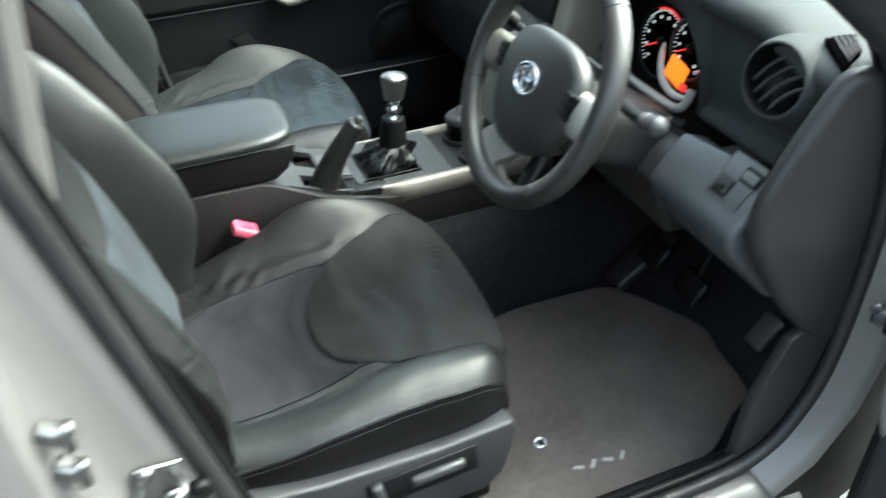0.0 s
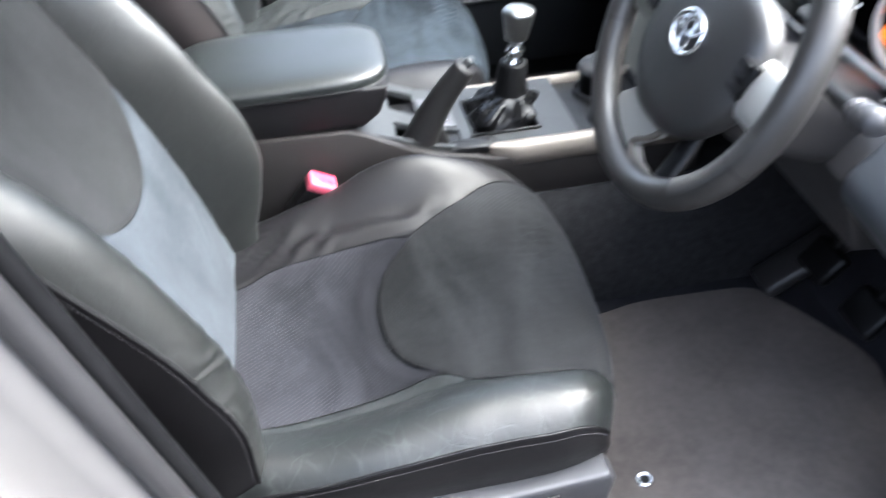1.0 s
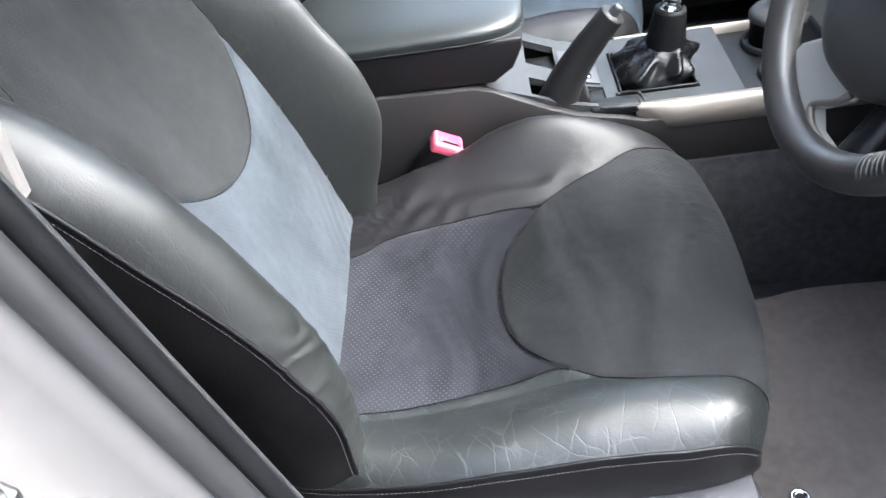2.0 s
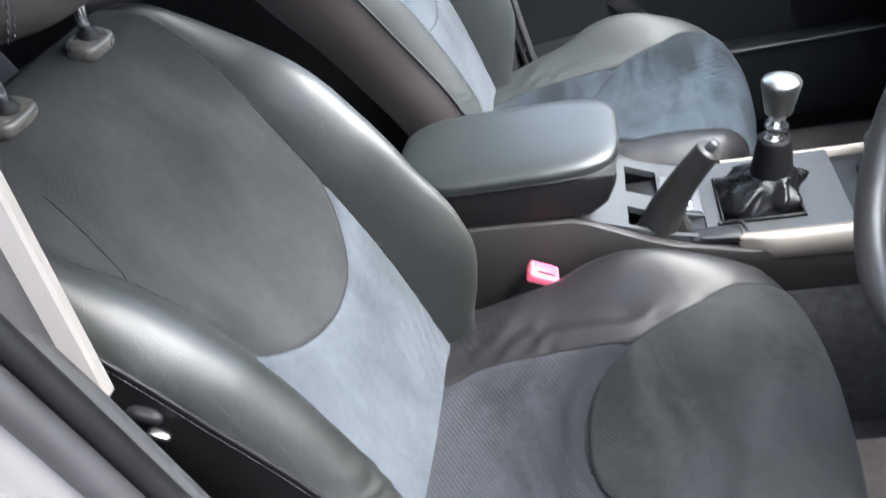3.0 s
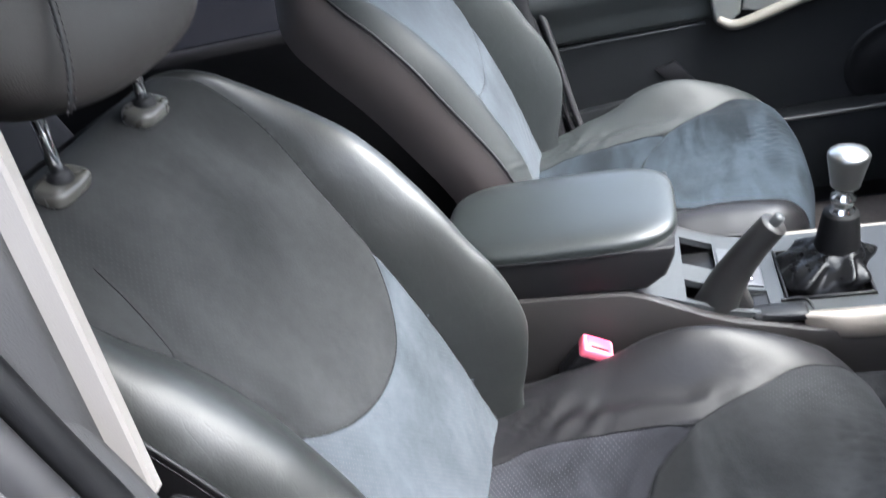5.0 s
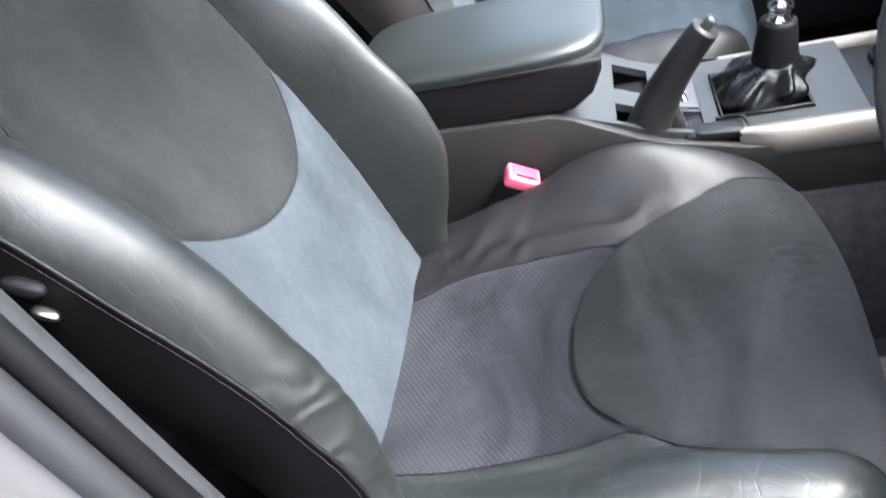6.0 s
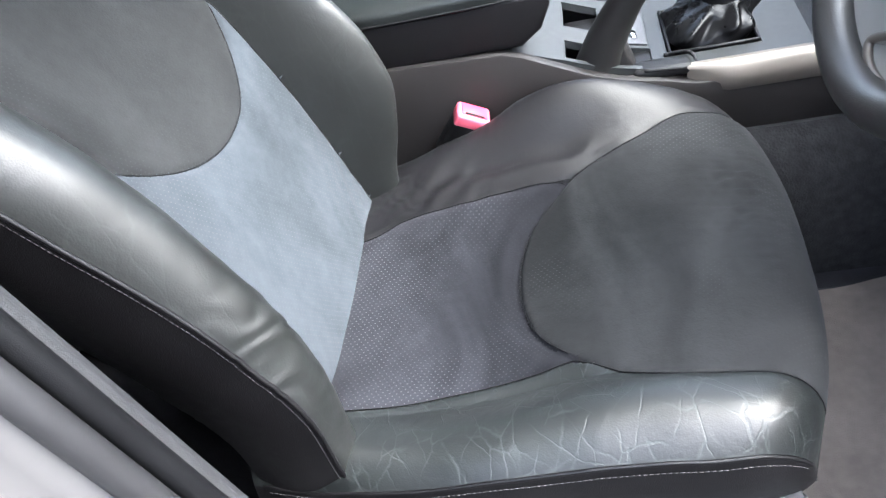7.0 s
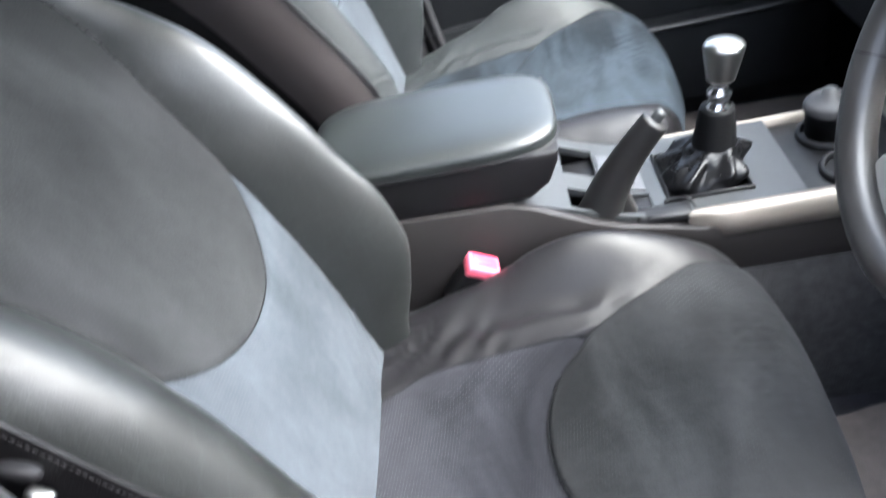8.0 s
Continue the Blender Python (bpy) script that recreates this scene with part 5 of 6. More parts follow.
for y in (0.337, 0.428):
    part("cup_ring", lathe([(0.031, -0.05), (0.034, 0.006), (0.037, 0.009), (0.041, 0.007), (0.042, 0.0)], (0.655, y, 0.732), (0, 0, 1), 40), DARK_PLASTIC, console, "round cup holder rim")
    part("cup_well", lathe([(0.0, 0.0008), (0.033, 0.0012)], (0.655, y, 0.731), (0, 0, 1), 32), BLACK_PLASTIC, console)
ash = thing("ashtray_cup", (0.655, 0.428, 0.735), "black ashtray cup with grey domed lid", "ashtray")
part("cup", lathe([(0.0, 0.0), (0.029, 0.0), (0.031, 0.035), (0.033, 0.04)], (0.655, 0.428, 0.735), (0, 0, 1), 36), BLACK_PLASTIC, ash)
part("lid", lathe([(0.034, 0.040), (0.034, 0.048), (0.028, 0.056), (0.012, 0.061), (0.010, 0.070), (0.0, 0.072)], (0.655, 0.428, 0.735), (0, 0, 1), 36), TRIM_GREY, ash, "grey domed lid")
part("console_front", rbox((0.78, 0.385, 0.715), (0.10, 0.19, 0.06), 0.01), DARK_PLASTIC, console)

# armrest box on the console
arm = thing("armrest", (0.11, 0.385, 0.81), "padded black leather console armrest", "armrest")
low_shape = [(-0.05, 0.812), (-0.05, 0.879), (0.268, 0.879), (0.266, 0.862), (0.252, 0.832), (0.224, 0.812)]
part("armrest_box", prism(low_shape, 0.283, 0.487, "y", 0.006, segs=3), VINYL, arm, "dark lower shell of the armrest")


def pad(p):
    if p.z < 0:
        p.z *= 0.55
    return p


part("armrest_pad", rounded((0.108, 0.385, 0.881), (0.334, 0.210, 0.044), 4.0, 88, 30, None, pad), ARM_LEATHER, arm, "smooth black leather pad")

edge = [(0.108 + 0.166 * math.copysign(abs(math.cos(w)) ** 0.42, math.cos(w)), 0.385 + 0.1045 * math.copysign(abs(math.sin(w)) ** 0.42, math.sin(w)), 0.8785) for w in np.linspace(0, 2 * math.pi, 72, endpoint=False)]
part("pad_piping", tube(edge, 0.0014, 8, 0, True), VINYL, arm, "raised seam round the pad")
# parking brake
brake = thing("parking_brake", (0.32, 0.322, 0.73), "dark grey parking brake lever pulled up", "brake lever")
part("lever_grip", tube([(0.314, 0.320, 0.742), (0.330, 0.317, 0.784), (0.350, 0.312, 0.822), (0.371, 0.307, 0.855), (0.392, 0.302, 0.884)], lambda k: 0.0225 - 0.0045 * k + 0.010 * (1 - k) ** 2.5, 16, 40), BRAKE_GREY, brake, "leather wrapped grip")
part("lever_boot", prism([(0.292, 0.728), (0.300, 0.775), (0.318, 0.800), (0.350, 0.790), (0.368, 0.728)], 0.302, 0.338, "y", 0.009, segs=3), BRAKE_GREY, brake)
part("release_button", lathe([(0.0, 0.014), (0.006, 0.013), (0.0075, 0.010), (0.0075, -0.01)], (0.392, 0.302, 0.886), (0.62, -0.16, 0.77), 18), GREY_PLASTIC, brake, "grey push button")

# gear lever
gear = thing("gear_lever", (0.465, 0.375, 0.742), "gear lever with metal knob and leather boot", "gear lever")
rows = []
rng = np.random.RandomState(4)
folds = rng.uniform(0, 6.28, 6)
for i, k in enumerate(np.linspace(0, 1, 26)):
    row = []
    for j in range(72):
        w = 2 * math.pi * j / 72
        c, s = math.cos(w), math.sin(w)
        sq = (abs(c) ** 5 + abs(s) ** 5) ** -0.2
        r = (1 - k) ** 0.8
        puff = 0.012 * math.sin(math.pi * min(k * 1.4, 1))
        fold = 0.0105 * math.sin(math.pi * min(k * 1.2, 1)) * (math.sin(5 * w + folds[0] + 3 * k) + 0.6 * math.sin(9 * w + folds[1] - 5 * k) + 0.4 * math.sin(14 * w + folds[2]))
        rad = 0.027 + (0.028 * sq) * r + 0.35 * puff + fold * (0.4 + 0.6 * r)
        row.append((0.4635 + 0.022 * k + rad * c, 0.375 + 0.012 * k + rad * s, 0.744 + 0.040 * k ** 0.7 + 0.010 * math.sin(6 * w + 2 * k) * r * k))
    rows.append(row)
part("boot", grid_bm(rows, False, True), BOOT, gear, "creased black leather boot")
frame_pts = [(0.408, 0.318), (0.519, 0.318), (0.519, 0.432), (0.408, 0.432)]
part("boot_frame", tube([(x, y, 0.7455) for x, y in frame_pts], 0.0030, 8, 0, True), BLACK_PLASTIC, gear)
part("sleeve", tube([(0.482, 0.385, 0.745), (0.486, 0.386, 0.79), (0.490, 0.388, 0.835)], lambda k: 0.035 - 0.0125 * k, 24, 12), SLEEVE, gear, "matte black sleeve")
top = Vector((0.491, 0.388, 0.835))
axis = Vector((0.09, 0.02, 1.0))
part("collar", lathe([(0.0165, -0.004), (0.0165, 0.004), (0.013, 0.006), (0.013, 0.014), (0.016, 0.017), (0.016, 0.024), (0.011, 0.027), (0.011, 0.036), (0.018, 0.040), (0.0185, 0.048), (0.0, 0.050)], top, axis, 32), CHROME, gear, "chrome ringed collar")
part("knob", lathe([(0.0, 0.040), (0.0182, 0.041), (0.0190, 0.043), (0.0192, 0.047), (0.0196, 0.048), (0.0262, 0.082), (0.0265, 0.086), (0.0240, 0.0905), (0.012, 0.0935), (0.0, 0.094)], top, axis, 40), KNOB_METAL, gear, "round satin metal knob")

# seat belt buckle
buckle = thing("belt_buckle", (0.135, 0.245, 0.66), "black seat belt buckle with red release button", "seat belt")
mb = Matrix.Translation((0.143, 0.247, 0.742)) @ pose(0, 0, 0, 14, 34, 10)
bm = bmesh.new()
bmesh.ops.create_cube(bm, size=1, matrix=mb @ Matrix.Translation((0, 0, -0.035)) @ Matrix.Diagonal((0.045, 0.029, 0.075, 1)))
bmesh.ops.bevel(bm, geom=list(bm.edges), offset=0.006, segments=3, profile=0.5, affect="EDGES")
part("buckle_case", bm, BLACK_PLASTIC, buckle)
bm = bmesh.new()
bmesh.ops.create_cube(bm, size=1, matrix=mb @ Matrix.Translation((0, 0, 0.004)) @ Matrix.Diagonal((0.046, 0.030, 0.020, 1)))
bmesh.ops.bevel(bm, geom=list(bm.edges), offset=0.0045, segments=3, profile=0.5, affect="EDGES")
button = part("release_button", bm, PINK_PALE, buckle, "bright red-pink button")
bm = bmesh.new()
bmesh.ops.create_cube(bm, size=1, matrix=mb @ Matrix.Translation((0, 0.001, 0.0125)) @ Matrix.Diagonal((0.037, 0.0215, 0.006, 1)))
bmesh.ops.bevel(bm, geom=list(bm.edges), offset=0.002, segments=2, profile=0.5, affect="EDGES")
part("button_face", bm, PINK, button, "deeper pink pressing face")
bm = bmesh.new()
bmesh.ops.create_cube(bm, size=1, matrix=mb @ Matrix.Translation((0, -0.0075, 0.0158)) @ Matrix.Diagonal((0.026, 0.003, 0.0012, 1)))
part("tongue_slot", bm, BLACK_PLASTIC, button)
part("stalk", tube([(0.125, 0.25, 0.68), (0.10, 0.26, 0.62), (0.07, 0.265, 0.56)], 0.010, 8, 8), BLACK_PLASTIC, buckle)

# ---- dashboard ----
dash = thing("dashboard", (0.95, 0.385, 0.95), "dark grey moulded dashboard", "dashboard")
top_shape = [(1.22, 1.13), (1.10, 1.165), (1.0, 1.185), (0.92, 1.198), (0.86, 1.193), (0.836, 1.176), (0.838, 1.155), (0.866, 1.125), (0.874, 1.07), (0.886, 1.0), (0.90, 0.95), (1.22, 0.92)]
top_shape = [(p.x, p.z) for p in smooth_path([(x, 0, z) for x, z in top_shape], 88, True)]
part("dash_top", prism(top_shape, 0.19, 1.13, "y", 0.012, segs=3), DASH_PLASTIC, dash, "textured dash top")
rows = []
for y in (-0.372, -0.368, -0.36, -0.345, -0.32, -0.295, -0.27, -0.245, -0.21, -0.17, -0.12, -0.09, -0.079, -0.075, -0.073):
    drop = 0.030 * min(max((-0.19 - y) / 0.13, 0), 1) ** 2 * (3 - 2 * min(max((-0.19 - y) / 0.13, 0), 1))
    inset = 0.010 * max(0, (-0.355 - y) / 0.017) ** 2
    rows.append([(x + (inset if x < 0.95 else 0), y, z - drop * min(max((z - 0.95) / 0.2, 0), 1) - (inset if z > 1.1 else 0)) for x, z in top_shape])
bm = grid_bm(rows, False, True)
bm.verts.ensure_lookup_table()
count = len(top_shape)
bm.faces.new([bm.verts[k] for k in range(count)])
bm.faces.new([bm.verts[len(bm.verts) - 1 - k] for k in range(count)])
bmesh.ops.recalc_face_normals(bm, faces=bm.faces)
part("dash_top", sharp(bm, 50), DASH_PLASTIC, dash, "textured dash top")
part("cluster_hood", prism([(1.2, 1.13), (1.0, 1.205), (0.90, 1.222), (0.845, 1.215), (0.835, 1.198), (0.845, 1.180), (0.90, 1.170), (1.0, 1.16)], -0.072, 0.189, "y", 0.012, segs=3), DASH_PLASTIC, dash, "hood over the instruments")


def dash_x(z):
    """How far forward the face of the dash lies at a height."""
    return float(np.interp(z, (0.95, 1.0, 1.07, 1.125, 1.155, 1.18, 1.204), (0.898, 0.886, 0.874, 0.866, 0.842, 0.837, 0.845)))


# arched opening of the instrument pod: fascia, inner wall and lip
arch = smooth_path([(0, -0.050, 0.955), (0, -0.064, 0.985), (0, -0.069, 1.025), (0, -0.063, 1.069), (0, -0.047, 1.100), (0, -0.019, 1.125), (0, 0.024, 1.145), (0, 0.075, 1.155), (0, 0.125, 1.148), (0, 0.165, 1.125), (0, 0.183, 1.08), (0, 0.184, 1.02), (0, 0.172, 0.955)], 72)
rows = []
for p in arch:
    if p.y < 0.0 and p.z < 1.128:
        out = Vector((0, -0.0745, p.z))
    elif p.y > 0.15 and p.z < 1.128:
        out = Vector((0, 0.190, p.z))
    else:
        out = Vector((0, -0.0745 + (p.y + 0.019) / 0.175 * 0.2645, 1.204))
    row = []
    for f in (0.0, 0.35, 0.7, 1.0):
        q = out.lerp(p, f)
        row.append((dash_x(q.z) - 0.018 * f * f * (3 - 2 * f), q.y, q.z))
    row.append((dash_x(p.z) - 0.008, p.y + (0.002 if p.y < 0.05 else -0.002), p.z - 0.001))
    rows.append(row)
bm = grid_bm(rows)
bmesh.ops.recalc_face_normals(bm, faces=bm.faces)
part("pod_fascia", bm, DASH_PLASTIC, dash, "grey fascia arching round the instruments")
bm = grid_bm([[(dash_x(p.z) - 0.009 + d, p.y + (0.10 * d if p.y < 0.05 else -0.10 * d), p.z) for d in (0.0, 0.015, 0.03, 0.06)] for p in arch])
part("pod_wall", bm, BLACK_PLASTIC, dash, "black inner wall of the instrument pod")
part("cluster_base", prism([(0.838, 0.952), (0.850, 0.962), (0.90, 0.955), (1.1, 0.93), (0.90, 0.88), (0.85, 0.90)], -0.072, 0.189, "y", 0.006), BLACK_PLASTIC, dash)
cluster_m = pose(0.897, 0.040, 1.035, 0, 10, 0)


def on_cluster(bm):
    bm.transform(cluster_m)
    return bm


cluster = part("instrument_panel", on_cluster(rbox((0.02, 0.02, 0), (0.02, 0.26, 0.24), 0.002)), BLACK_PLASTIC, dash, "black instrument panel with lit dials")
part("amber_screen", on_cluster(rbox((-0.014, -0.031, -0.028), (0.006, 0.050, 0.040), 0.007, (14, 0, 0))), ORANGE, cluster, "glowing amber display")
part("screen_tail", on_cluster(rbox((-0.014, -0.056, -0.046), (0.006, 0.018, 0.012), 0.003, (14, 0, 0))), RED_GLOW, cluster)
part("warning_lamp", on_cluster(prism([(0.024, -0.024), (0.036, -0.024), (0.030, -0.012)], -0.004, 0.0, "x")), ORANGE, cluster, "small amber warning triangle")
# pale crescent ring under the right dial
crescent = [(-0.010, -0.036 + 0.060 * math.sin(radians(w)), -0.008 - 0.060 * math.cos(radians(w))) for w in np.linspace(-30, 100, 30)]
part("dial_crescent", on_cluster(tube(crescent, lambda k: 0.0085 * math.sin(math.pi * (0.06 + 0.88 * k)) ** 0.6, 10, 0, flat=0.5, up=(1, 0, 0))), LAMP_SILVER, cluster, "pale crescent under the speed dial")
for cx, cy, cz, r, red, shown in ((0.004, 0.048, -0.004, 0.058, (-28, 32), (-140, 60)), (-0.002, -0.036, 0.014, 0.047, (96, 130), (-135, 140))):
    part("dial_ring", on_cluster(lathe([(r + 0.001, -0.010), (r + 0.002, 0.002), (r + 0.004, 0.004), (r + 0.007, 0.002), (r + 0.008, -0.010)], (cx, cy, cz), (-1, 0, 0), 56)), DARK_PLASTIC if cy > 0 else VALANCE, cluster, "dark dial ring" if cy > 0 else "grey dial ring")
    part("dial_face", on_cluster(lathe([(0.0, 0.0), (r + 0.002, 0.0)], (cx, cy, cz), (-1, 0, 0), 40)), VOID, cluster, "black dial face")
    marks = bmesh.new()
    for k in range(29):
        w = radians(shown[0] + (shown[1] - shown[0]) * k / 28)
        length = 0.0065 if k % 4 == 0 else 0.0030
        rbox((cx - 0.001, cy - (r - 0.005) * math.sin(w), cz + (r - 0.005) * math.cos(w)), (0.002, 0.0012, length), 0.0, (math.degrees(w), 0, 0), marks)
        if k % 4 == 0:
            rbox((cx - 0.001, cy - (r - 0.016) * math.sin(w), cz + (r - 0.016) * math.cos(w)), (0.002, 0.0034, 0.0050), 0.0, (0, 0, 0), marks)
    marks.transform(cluster_m)
    part("dial_marks", marks, WHITE_GLOW, cluster, "white dial marks", False)
    arc = [(cx - 0.002, cy - r * 0.98 * math.sin(radians(w)), cz + r * 0.98 * math.cos(radians(w))) for w in np.linspace(red[0], red[1], 14)]
    part("red_arc", on_cluster(tube(arc, 0.0016, 5)), RED_GLOW, cluster)
    part("needle", on_cluster(tube([(cx - 0.004, cy, cz), (cx - 0.004, cy + 0.66 * r, cz - 0.35 * r)], lambda k: 0.0020 - 0.001 * k, 6)), RED_GLOW, cluster)
    part("needle_hub", on_cluster(lathe([(0.0, 0.008), (0.007, 0.007), (0.009, 0.0)], (cx, cy, cz), (-1, 0, 0), 20)), BLACK_PLASTIC, cluster)
lip = [(0.853, 0.172, 0.974), (0.848, 0.10, 0.970), (0.846, 0.03, 0.969), (0.846, -0.03, 0.970), (0.848, -0.052, 0.976), (0.852, -0.062, 0.992), (0.856, -0.064, 1.010)]
part("cluster_trim", tube(lip, 0.0078, 12, 40, flat=1.0), SILVER_PANEL, dash, "silver lip below the instruments")
part("column_trim", tube([(0.798, 0.16, 0.992), (0.796, 0.05, 0.989), (0.797, -0.06, 0.987), (0.799, -0.095, 0.987)], 0.0022, 8, 20), SILVER_PANEL, dash, "thin bright line over the column cover")
# side vent
vc, va = Vector((0.822, -0.268, 1.118)), Vector((-1, -0.12, 0.22))
part("vent_housing", lathe([(0.075, -0.06), (0.060, -0.012), (0.052, 0.004), (0.050, 0.007), (0.0475, 0.0065)], vc, va, 56), DASH_PLASTIC, dash, "round air vent housing")
part("vent_throat", lathe([(0.0475, 0.0065), (0.0455, 0.003), (0.044, -0.006), (0.042, -0.040), (0.0, -0.042)], vc, va, 48), BLACK_PLASTIC, dash)
across = (Vector((0, -1, 0)) - va * (va.dot(Vector((0, -1, 0))) / va.length_squared)).normalized()
raised = across.cross(va).normalized() * (1 if across.cross(va).z > 0 else -1)
dirn = across * math.cos(radians(48)) + raised * math.sin(radians(48))
perp = raised * math.cos(radians(48)) - across * math.sin(radians(48))
for k in (-0.028, -0.012, 0.004, 0.020):
    half = math.sqrt(0.043**2 - k**2)
    row = [vc - va.normalized() * 0.010 + dirn * x + perp * (k + 0.006 * (1 - (x / half) ** 2)) for x in np.linspace(-half, half, 14)]
    part("vent_slat", tube(row, 0.0032, 8, up=va), VALANCE, dash, "curved vent slat")
# window demister grille at the dash corner
quad = [(0.866, -0.290), (0.904, -0.300), (0.880, -0.337), (0.842, -0.352)]
crest = sorted((x, z) for x, z in top_shape if z > 1.1 and x < 1.1 and not (x > 0.85 and z < 1.15))


def shoulder(x, y):
    """Height of the dash top near its end."""
    k = min(max((-0.19 - y) / 0.13, 0), 1)
    return float(np.interp(x, *zip(*crest))) - 0.030 * k * k * (3 - 2 * k)


bm = bmesh.new()
low = [bm.verts.new((x, y, shoulder(x, y) - 0.01)) for x, y in quad]
high = [bm.verts.new((x, y, shoulder(x, y) + 0.0085)) for x, y in quad]
bm.faces.new(high)
for k in range(4):
    bm.faces.new((high[k], low[k], low[(k + 1) % 4], high[(k + 1) % 4]))
bmesh.ops.recalc_face_normals(bm, faces=bm.faces)
part("demist_slot", bm, VOID, dash, "black side window demister slot", False)
for k in range(5):
    f = 0.1 + 0.2 * k
    a = Vector((*quad[0], 0)).lerp(Vector((*quad[1], 0)), f)
    b = Vector((*quad[3], 0)).lerp(Vector((*quad[2], 0)), f)
    part("demist_slat", tube([(a.x, a.y, shoulder(a.x, a.y) + 0.0088), (b.x, b.y, shoulder(b.x, b.y) + 0.0088)], 0.0011, 6), VALANCE, dash)
# end cap beside the door
cap = [(0.862, 1.165), (0.838, 1.160), (0.822, 1.142), (0.795, 1.10), (0.768, 1.050), (0.748, 1.005), (0.742, 0.970), (0.748, 0.935), (0.762, 0.905), (0.790, 0.858), (0.822, 0.808), (0.865, 0.757), (0.920, 0.708), (0.965, 0.70), (1.02, 0.76), (1.02, 1.12), (0.93, 1.160)]
capo = [(p.x, p.z) for p in smooth_path([(x, 0, z) for x, z in cap], 80, True)]
part("end_panel", prism(capo, -0.378, -0.345, "y", 0.016, segs=4), DASH_LOWER, dash, "dark end panel of the dash")
# driver's lower panel with its switch plate
knee = [(0.7305, 0.922), (0.7315, 0.932), (0.735, 0.941), (0.741, 0.949), (0.802, 1.018), (0.808, 1.022), (0.815, 1.020), (0.820, 0.980), (0.826, 0.955), (0.90, 0.950), (0.96, 0.88), (0.88, 0.79), (0.85, 0.789), (0.835, 0.793), (0.822, 0.802), (0.742, 0.894), (0.736, 0.902), (0.732, 0.912)]
bm = prism(knee, -0.344, -0.147, "y", 0.012, segs=4)
for v in bm.verts:
    if v.co.z > 0.985:
        down = 0.016 + 0.022 * (v.co.y + 0.344) / 0.197
        v.co.x, v.co.z = v.co.x - (0.66 * down if v.co.x < 0.83 else 0), v.co.z - 0.75 * down
part("lower_panel", bm, LOWER_PANEL, dash, "dark grey lower panel")
knee2 = [(0.742, 0.915), (0.757, 0.945), (0.780, 0.962), (0.800, 0.966), (0.845, 0.945), (0.95, 0.85), (0.86, 0.79), (0.79, 0.80)]
part("lower_panel", prism(knee2, -0.144, 0.24, "y", 0.010, segs=3), DASH_LOWER, dash, "dark panel under the column")
fm = Matrix.Translation((0.772, -0.292, 0.9800)) @ pose(0, 0, 0, 0, -48.4, 0)


def on_face(centre, size, bevel):
    bm = rbox(centre, size, bevel)
    bm.transform(fm)
    return bm


plate_ = part("switch_plate", on_face((0.006, 0.005, 0.0015), (0.070, 0.066, 0.006), 0.002), LOWER_PANEL, dash, "satin grey switch plate")
rim_ = [fm @ Vector((0.006 + sx * 0.034, 0.005 + sy * 0.032, 0.0045)) for sx, sy in ((-1, -1), (-1, 1), (1, 1), (1, -1))]
part("plate_rim", tube(rim_, 0.0012, 6, 0, True), DOOR_GREY, plate_, "thin pale rim")
part("switch_recess", on_face((-0.010, 0.016, 0.0035), (0.028, 0.030, 0.004), 0.001), BLACK_PLASTIC, plate_, "dark switch surround")
rocker_ = part("switch", on_face((-0.010, 0.016, 0.006), (0.022, 0.024, 0.005), 0.002), GREY_PLASTIC, plate_, "small grey mirror switch")
part("switch_knob", on_face((-0.012, 0.015, 0.0095), (0.009, 0.010, 0.004), 0.0015), BLACK_PLASTIC, rocker_)
part("switch_recess", on_face((0.020, -0.014, 0.0035), (0.024, 0.034, 0.004), 0.001), BLACK_PLASTIC, plate_, "dark switch surround")
part("switch", on_face((0.018, -0.014, 0.006), (0.015, 0.026, 0.006), 0.002), DOOR_GREY, plate_, "pale grey rocker switch")
# centre stack
st = [(0.735, 0.74), (0.745, 0.80), (0.765, 0.90), (0.79, 1.0), (0.825, 1.13), (0.835, 1.165), (0.90, 1.17), (0.95, 0.74)]
part("centre_panel", prism(st, 0.245, 0.525, "y", 0.014, segs=3), CENTRE_SILVER, dash, "silver centre panel")
sm = Matrix.Translation((0.777, 0.385, 0.945)) @ pose(0, 0, 0, 0, 13, 0)
for name, z, h in (("radio", 0.115, 0.10), ("climate_panel", -0.01, 0.09)):
    bm = rbox((0.002, 0, z), (0.02, 0.19, h), 0.004)
    bm.transform(sm)
    part(name, bm, BLACK_PLASTIC, dash, "black control panel")
for y in (-0.095, 0.0, 0.095):
    at = sm @ Vector((-0.006, y, 0.04 if y else 0.0))
    part("control_knob", lathe([(0.030, 0.0), (0.030, 0.004), (0.022, 0.006), (0.020, 0.022), (0.0, 0.024)], at, (-1, 0, 0.2), 32), DARK_PLASTIC if y else SILVER, dash, "round control knob")
part("glove_box", prism([(0.84, 1.03), (0.80, 0.97), (0.80, 0.76), (0.86, 0.70), (1.2, 0.78), (1.2, 1.0)], 0.53, 1.12, "y", 0.012, segs=3), BLACK_PLASTIC, dash, "black glove box")

# ---- steering wheel ----
WC = Vector((0.580, -0.050, 1.078))
tilt = radians(24)
e1, e2, e3 = Vector((0, -1, 0)), Vector((math.sin(tilt), 0, math.cos(tilt))), Vector((-math.cos(tilt), 0, math.sin(tilt)))
WM = Matrix.Translation(WC) @ Matrix((e1, e2, e3)).transposed().to_4x4()
wheel = thing("steering_wheel", WC, "grey leather steering wheel with silver spokes", "steering wheel")


def on_wheel(bm):
    bm.transform(WM)
    return bm


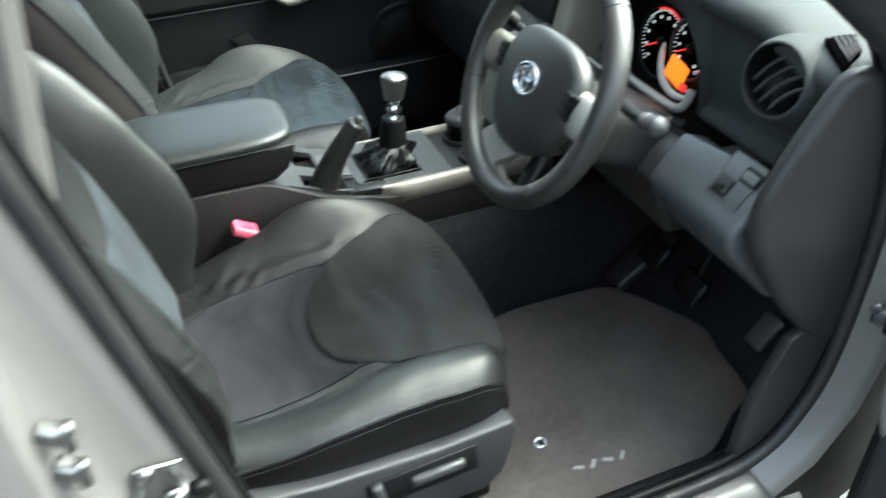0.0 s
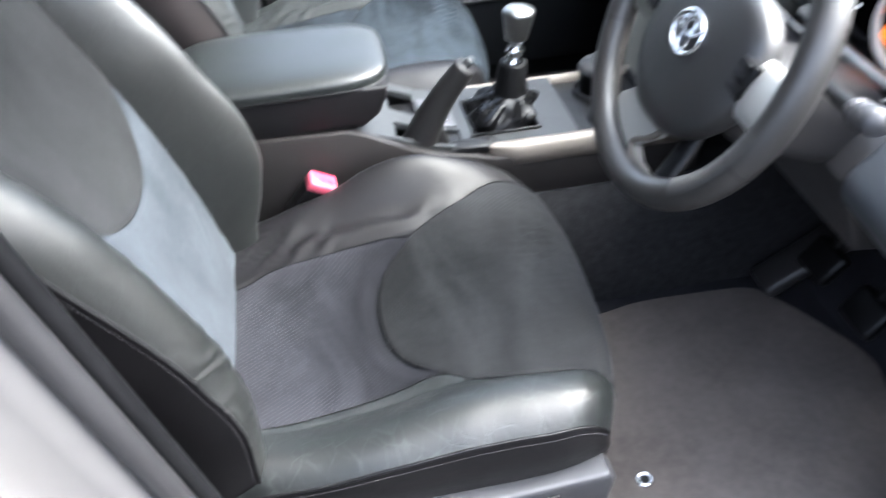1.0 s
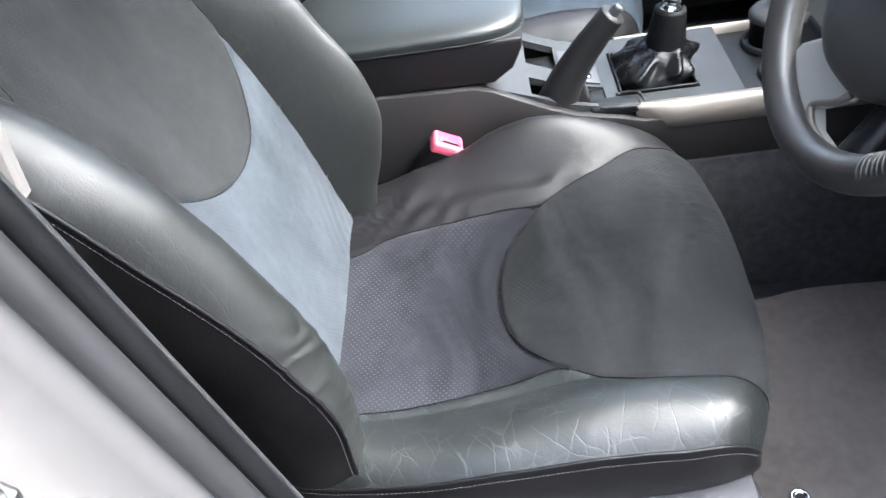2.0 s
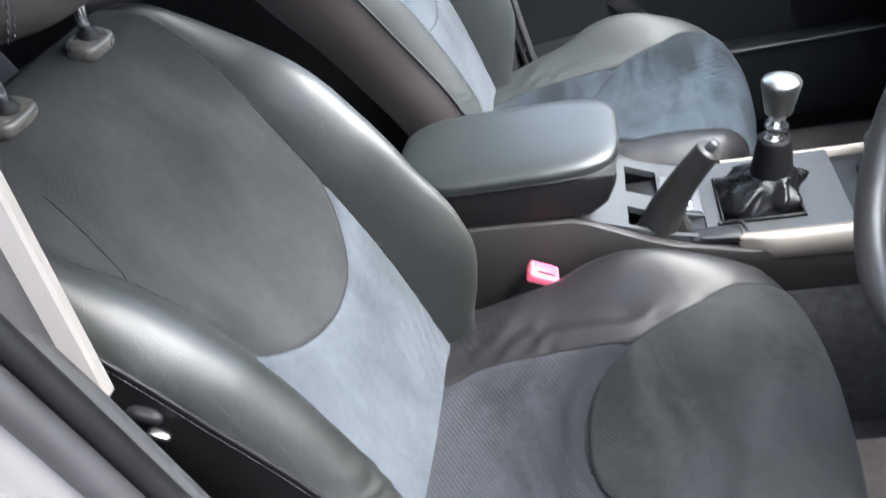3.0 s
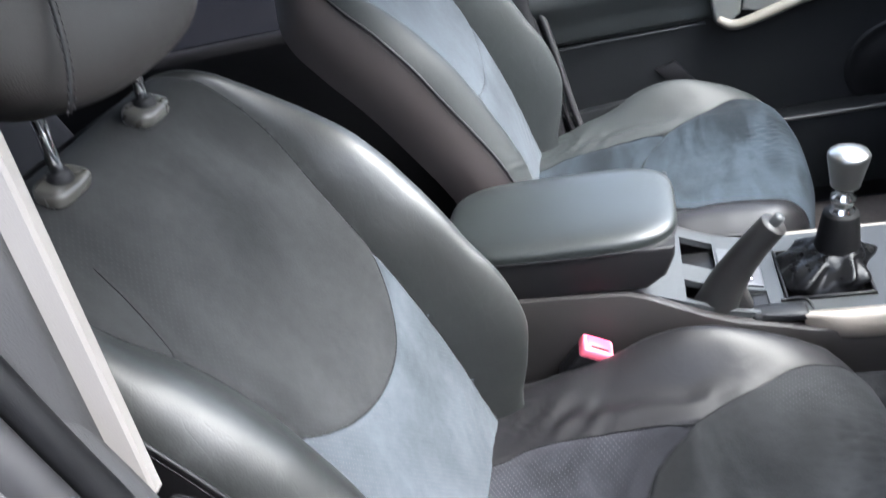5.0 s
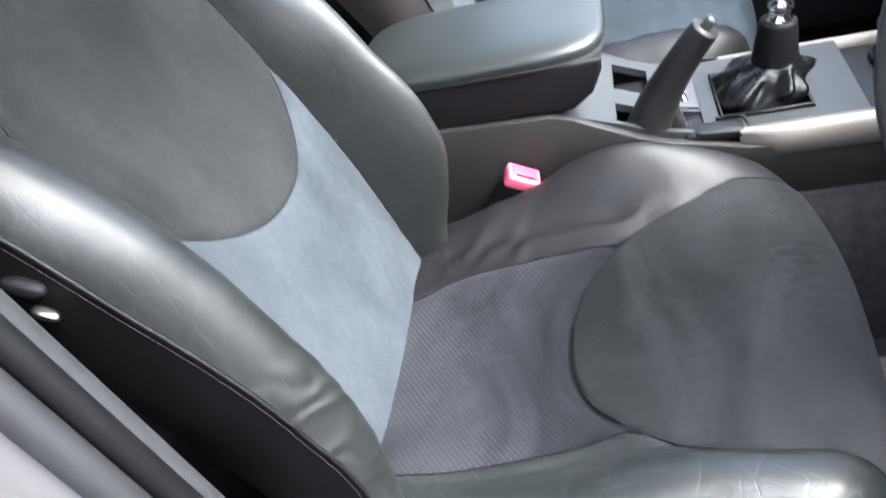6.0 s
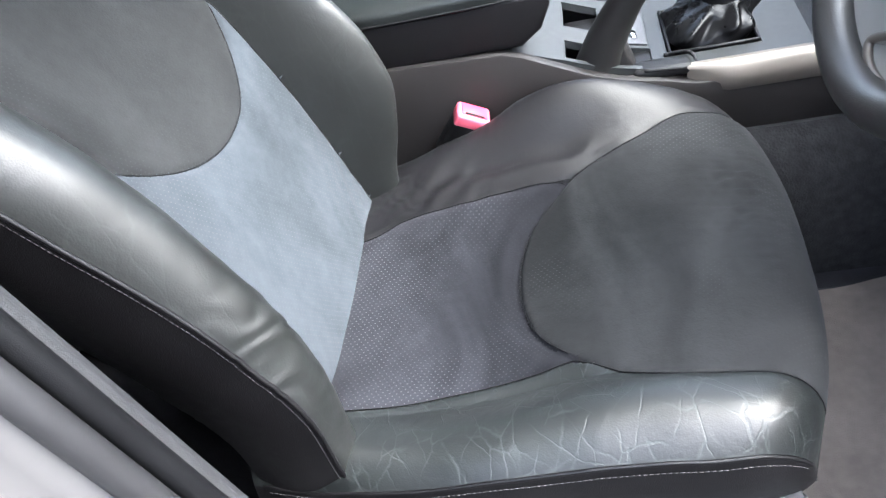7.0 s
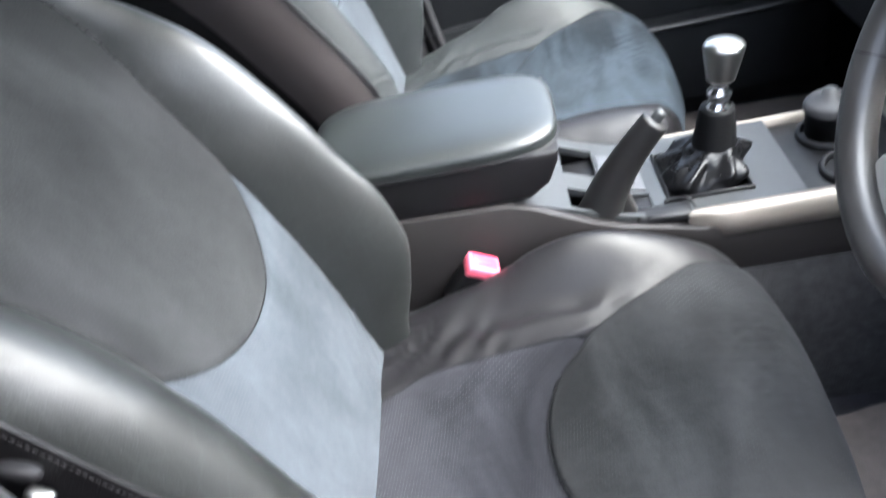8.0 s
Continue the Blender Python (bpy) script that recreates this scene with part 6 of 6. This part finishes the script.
def wheel_part(name, bm, mt, label="", parent=None, smooth=True):
    return part(name, on_wheel(bm), mt, parent or wheel, label, smooth)


R = 0.1755
rim_pts = [(R * math.cos(w), R * math.sin(w), 0.0) for w in np.linspace(0, 2 * math.pi, 120, endpoint=False)]
rim = wheel_part("rim", tube(rim_pts, 0.0182, 18, 0, True, flat=1.0), WHEEL_LEATHER, "grey leather rim")
for deg in (52, 128, 200, 340):
    w = radians(deg)
    ring_pts = [((R + 0.0180 * math.cos(k)) * math.cos(w), (R + 0.0180 * math.cos(k)) * math.sin(w), 0.0180 * math.sin(k)) for k in np.linspace(0, 2 * math.pi, 24, endpoint=False)]
    wheel_part("rim_seam", tube(ring_pts, 0.0008, 5, 0, True), BLACK_PLASTIC, "", rim)

for k in range(22):
    w = radians(-48 + 1.9 * k)
    ring_pts = [((R + 0.0184 * math.cos(a)) * math.cos(w), (R + 0.0184 * math.cos(a)) * math.sin(w), 0.0184 * math.sin(a)) for a in np.linspace(1.2, 4.2, 12)]
    wheel_part("grip_rib", tube(ring_pts, 0.0010, 5), WHEEL_LEATHER, "", rim)


def hub_shape(p):
    if p.y < 0:
        p.x *= 1 - 0.30 * min(-p.y / 0.085, 1) ** 1.5
    p.z += 0.004 * (1 - (p.x / 0.09) ** 2)
    return p


wheel_part("airbag_cover", rounded((-0.004, -0.020, -0.016), (0.218, 0.182, 0.055), 3.0, 72, 36, None, hub_shape), HUB_PLASTIC, "textured grey airbag cover")
wheel_part("hub_back", lathe([(0.05, -0.07), (0.065, -0.03), (0.07, -0.01), (0.0, 0.0)], (0, 0, 0), (0, 0, 1), 32), BLACK_PLASTIC)
for sx in (-1, 1):
    # right spoke takes a brighter silver than the left, as if better lit
    spoke = wheel_part("spoke", tube([(sx * 0.075 - 0.006, -0.010, -0.022), (sx * 0.115 - 0.006, -0.006, -0.016), (sx * 0.160, -0.004, -0.006)], lambda k: 0.034 - 0.002 * k, 18, 14, flat=0.40, up=(0, 0, 1)), SILVER_PANEL if sx > 0 else CENTRE_SILVER, "silver spoke")
    pad_ = wheel_part("switch_pad", rbox((sx * 0.103 - 0.008, 0.000, -0.004), (0.030, 0.042, 0.012), 0.005, (0, 0, -8 * sx)), BLACK_PLASTIC, "black thumb switch pad", spoke)
    for dy in (-0.012, 0.002, 0.014):
        wheel_part("button", rbox((sx * 0.103 - 0.008, dy, 0.003), (0.020, 0.009, 0.004), 0.001, (0, 0, -8 * sx)), DARK_PLASTIC, "", pad_)
low_spoke = wheel_part("lower_spoke", prism([(-0.100, -0.150), (-0.092, -0.120), (-0.050, -0.085), (0.020, -0.095), (0.016, -0.120), (-0.014, -0.148), (0.005, -0.159), (0.040, -0.158), (0.040, -0.174), (-0.010, -0.177), (-0.065, -0.166)], -0.024, -0.006, "z", 0.006, segs=3), SILVER_PANEL, "silver lower spoke plate")
wheel_part("spoke_edge", tube([(0.018, -0.112, -0.010), (0.010, -0.126, -0.006), (-0.013, -0.146, -0.004), (0.004, -0.158, -0.004), (0.036, -0.158, -0.004)], 0.0040, 8, 20), SILVER, "satin edge of the lower spoke", low_spoke)
# twin of the silver lower spoke, painted black to sit in shade
wheel_part("lower_spoke", tube([(0.040, -0.066, -0.034), (0.050, -0.110, -0.028), (0.060, -0.160, -0.014)], lambda k: 0.014 + 0.004 * k, 12, 14, flat=0.5, up=(0, 0, 1)), BLACK_PLASTIC, "lower spoke coloured dark for shade")
oval_pts = [(0.029 * math.cos(w), -0.002 + 0.0225 * math.sin(w), 0.0162) for w in np.linspace(0, 2 * math.pi, 48, endpoint=False)]
badge = wheel_part("badge", tube(oval_pts, 0.0032, 8, 0, True), CHROME, "chrome oval badge")
for pts in ([(0.020 * math.cos(w), 0.005 + 0.008 * math.sin(w), 0.0162) for w in np.linspace(0, 2 * math.pi, 32, endpoint=False)], [(0.009 * math.cos(w), -0.004 + 0.020 * math.sin(w), 0.0162) for w in np.linspace(0, 2 * math.pi, 32, endpoint=False)]):
    wheel_part("badge_loop", tube(pts, 0.0022, 6, 0, True), CHROME, "", badge)

column = thing("steering_column", (0.72, -0.012, 0.98), "black steering column with two stalks", "steering column")
part("shroud", rounded((0.715, -0.040, 0.972), (0.20, 0.135, 0.110), 4, 48, 24, pose(0, 0, 0, 0, 20, 0)), DASH_LOWER, column)
stalk = part("stalk", tube([(0.690, -0.115, 1.045), (0.672, -0.170, 1.058), (0.662, -0.215, 1.068)], 0.009, 12, 12), BLACK_PLASTIC, column, "indicator stalk")
part("stalk_end", lathe([(0.0, -0.022), (0.012, -0.021), (0.013, -0.014), (0.0100, -0.012), (0.0100, -0.007), (0.0130, -0.005), (0.0135, 0.003), (0.0120, 0.005), (0.0138, 0.008), (0.0142, 0.020), (0.012, 0.026), (0.0, 0.027)], (0.657, -0.236, 1.075), (-0.15, -0.95, 0.27), 24), VALANCE, stalk, "grey twist end")
stalk = part("stalk", tube([(0.690, 0.065, 1.030), (0.675, 0.130, 1.052), (0.665, 0.190, 1.070)], 0.0085, 10, 12), BLACK_PLASTIC, column, "wiper stalk")
part("stalk_end", lathe([(0.0, -0.03), (0.011, -0.028), (0.013, 0.012), (0.010, 0.018), (0.0, 0.019)], (0.662, 0.207, 1.077), (-0.15, 0.95, 0.27), 20), BLACK_PLASTIC, stalk)
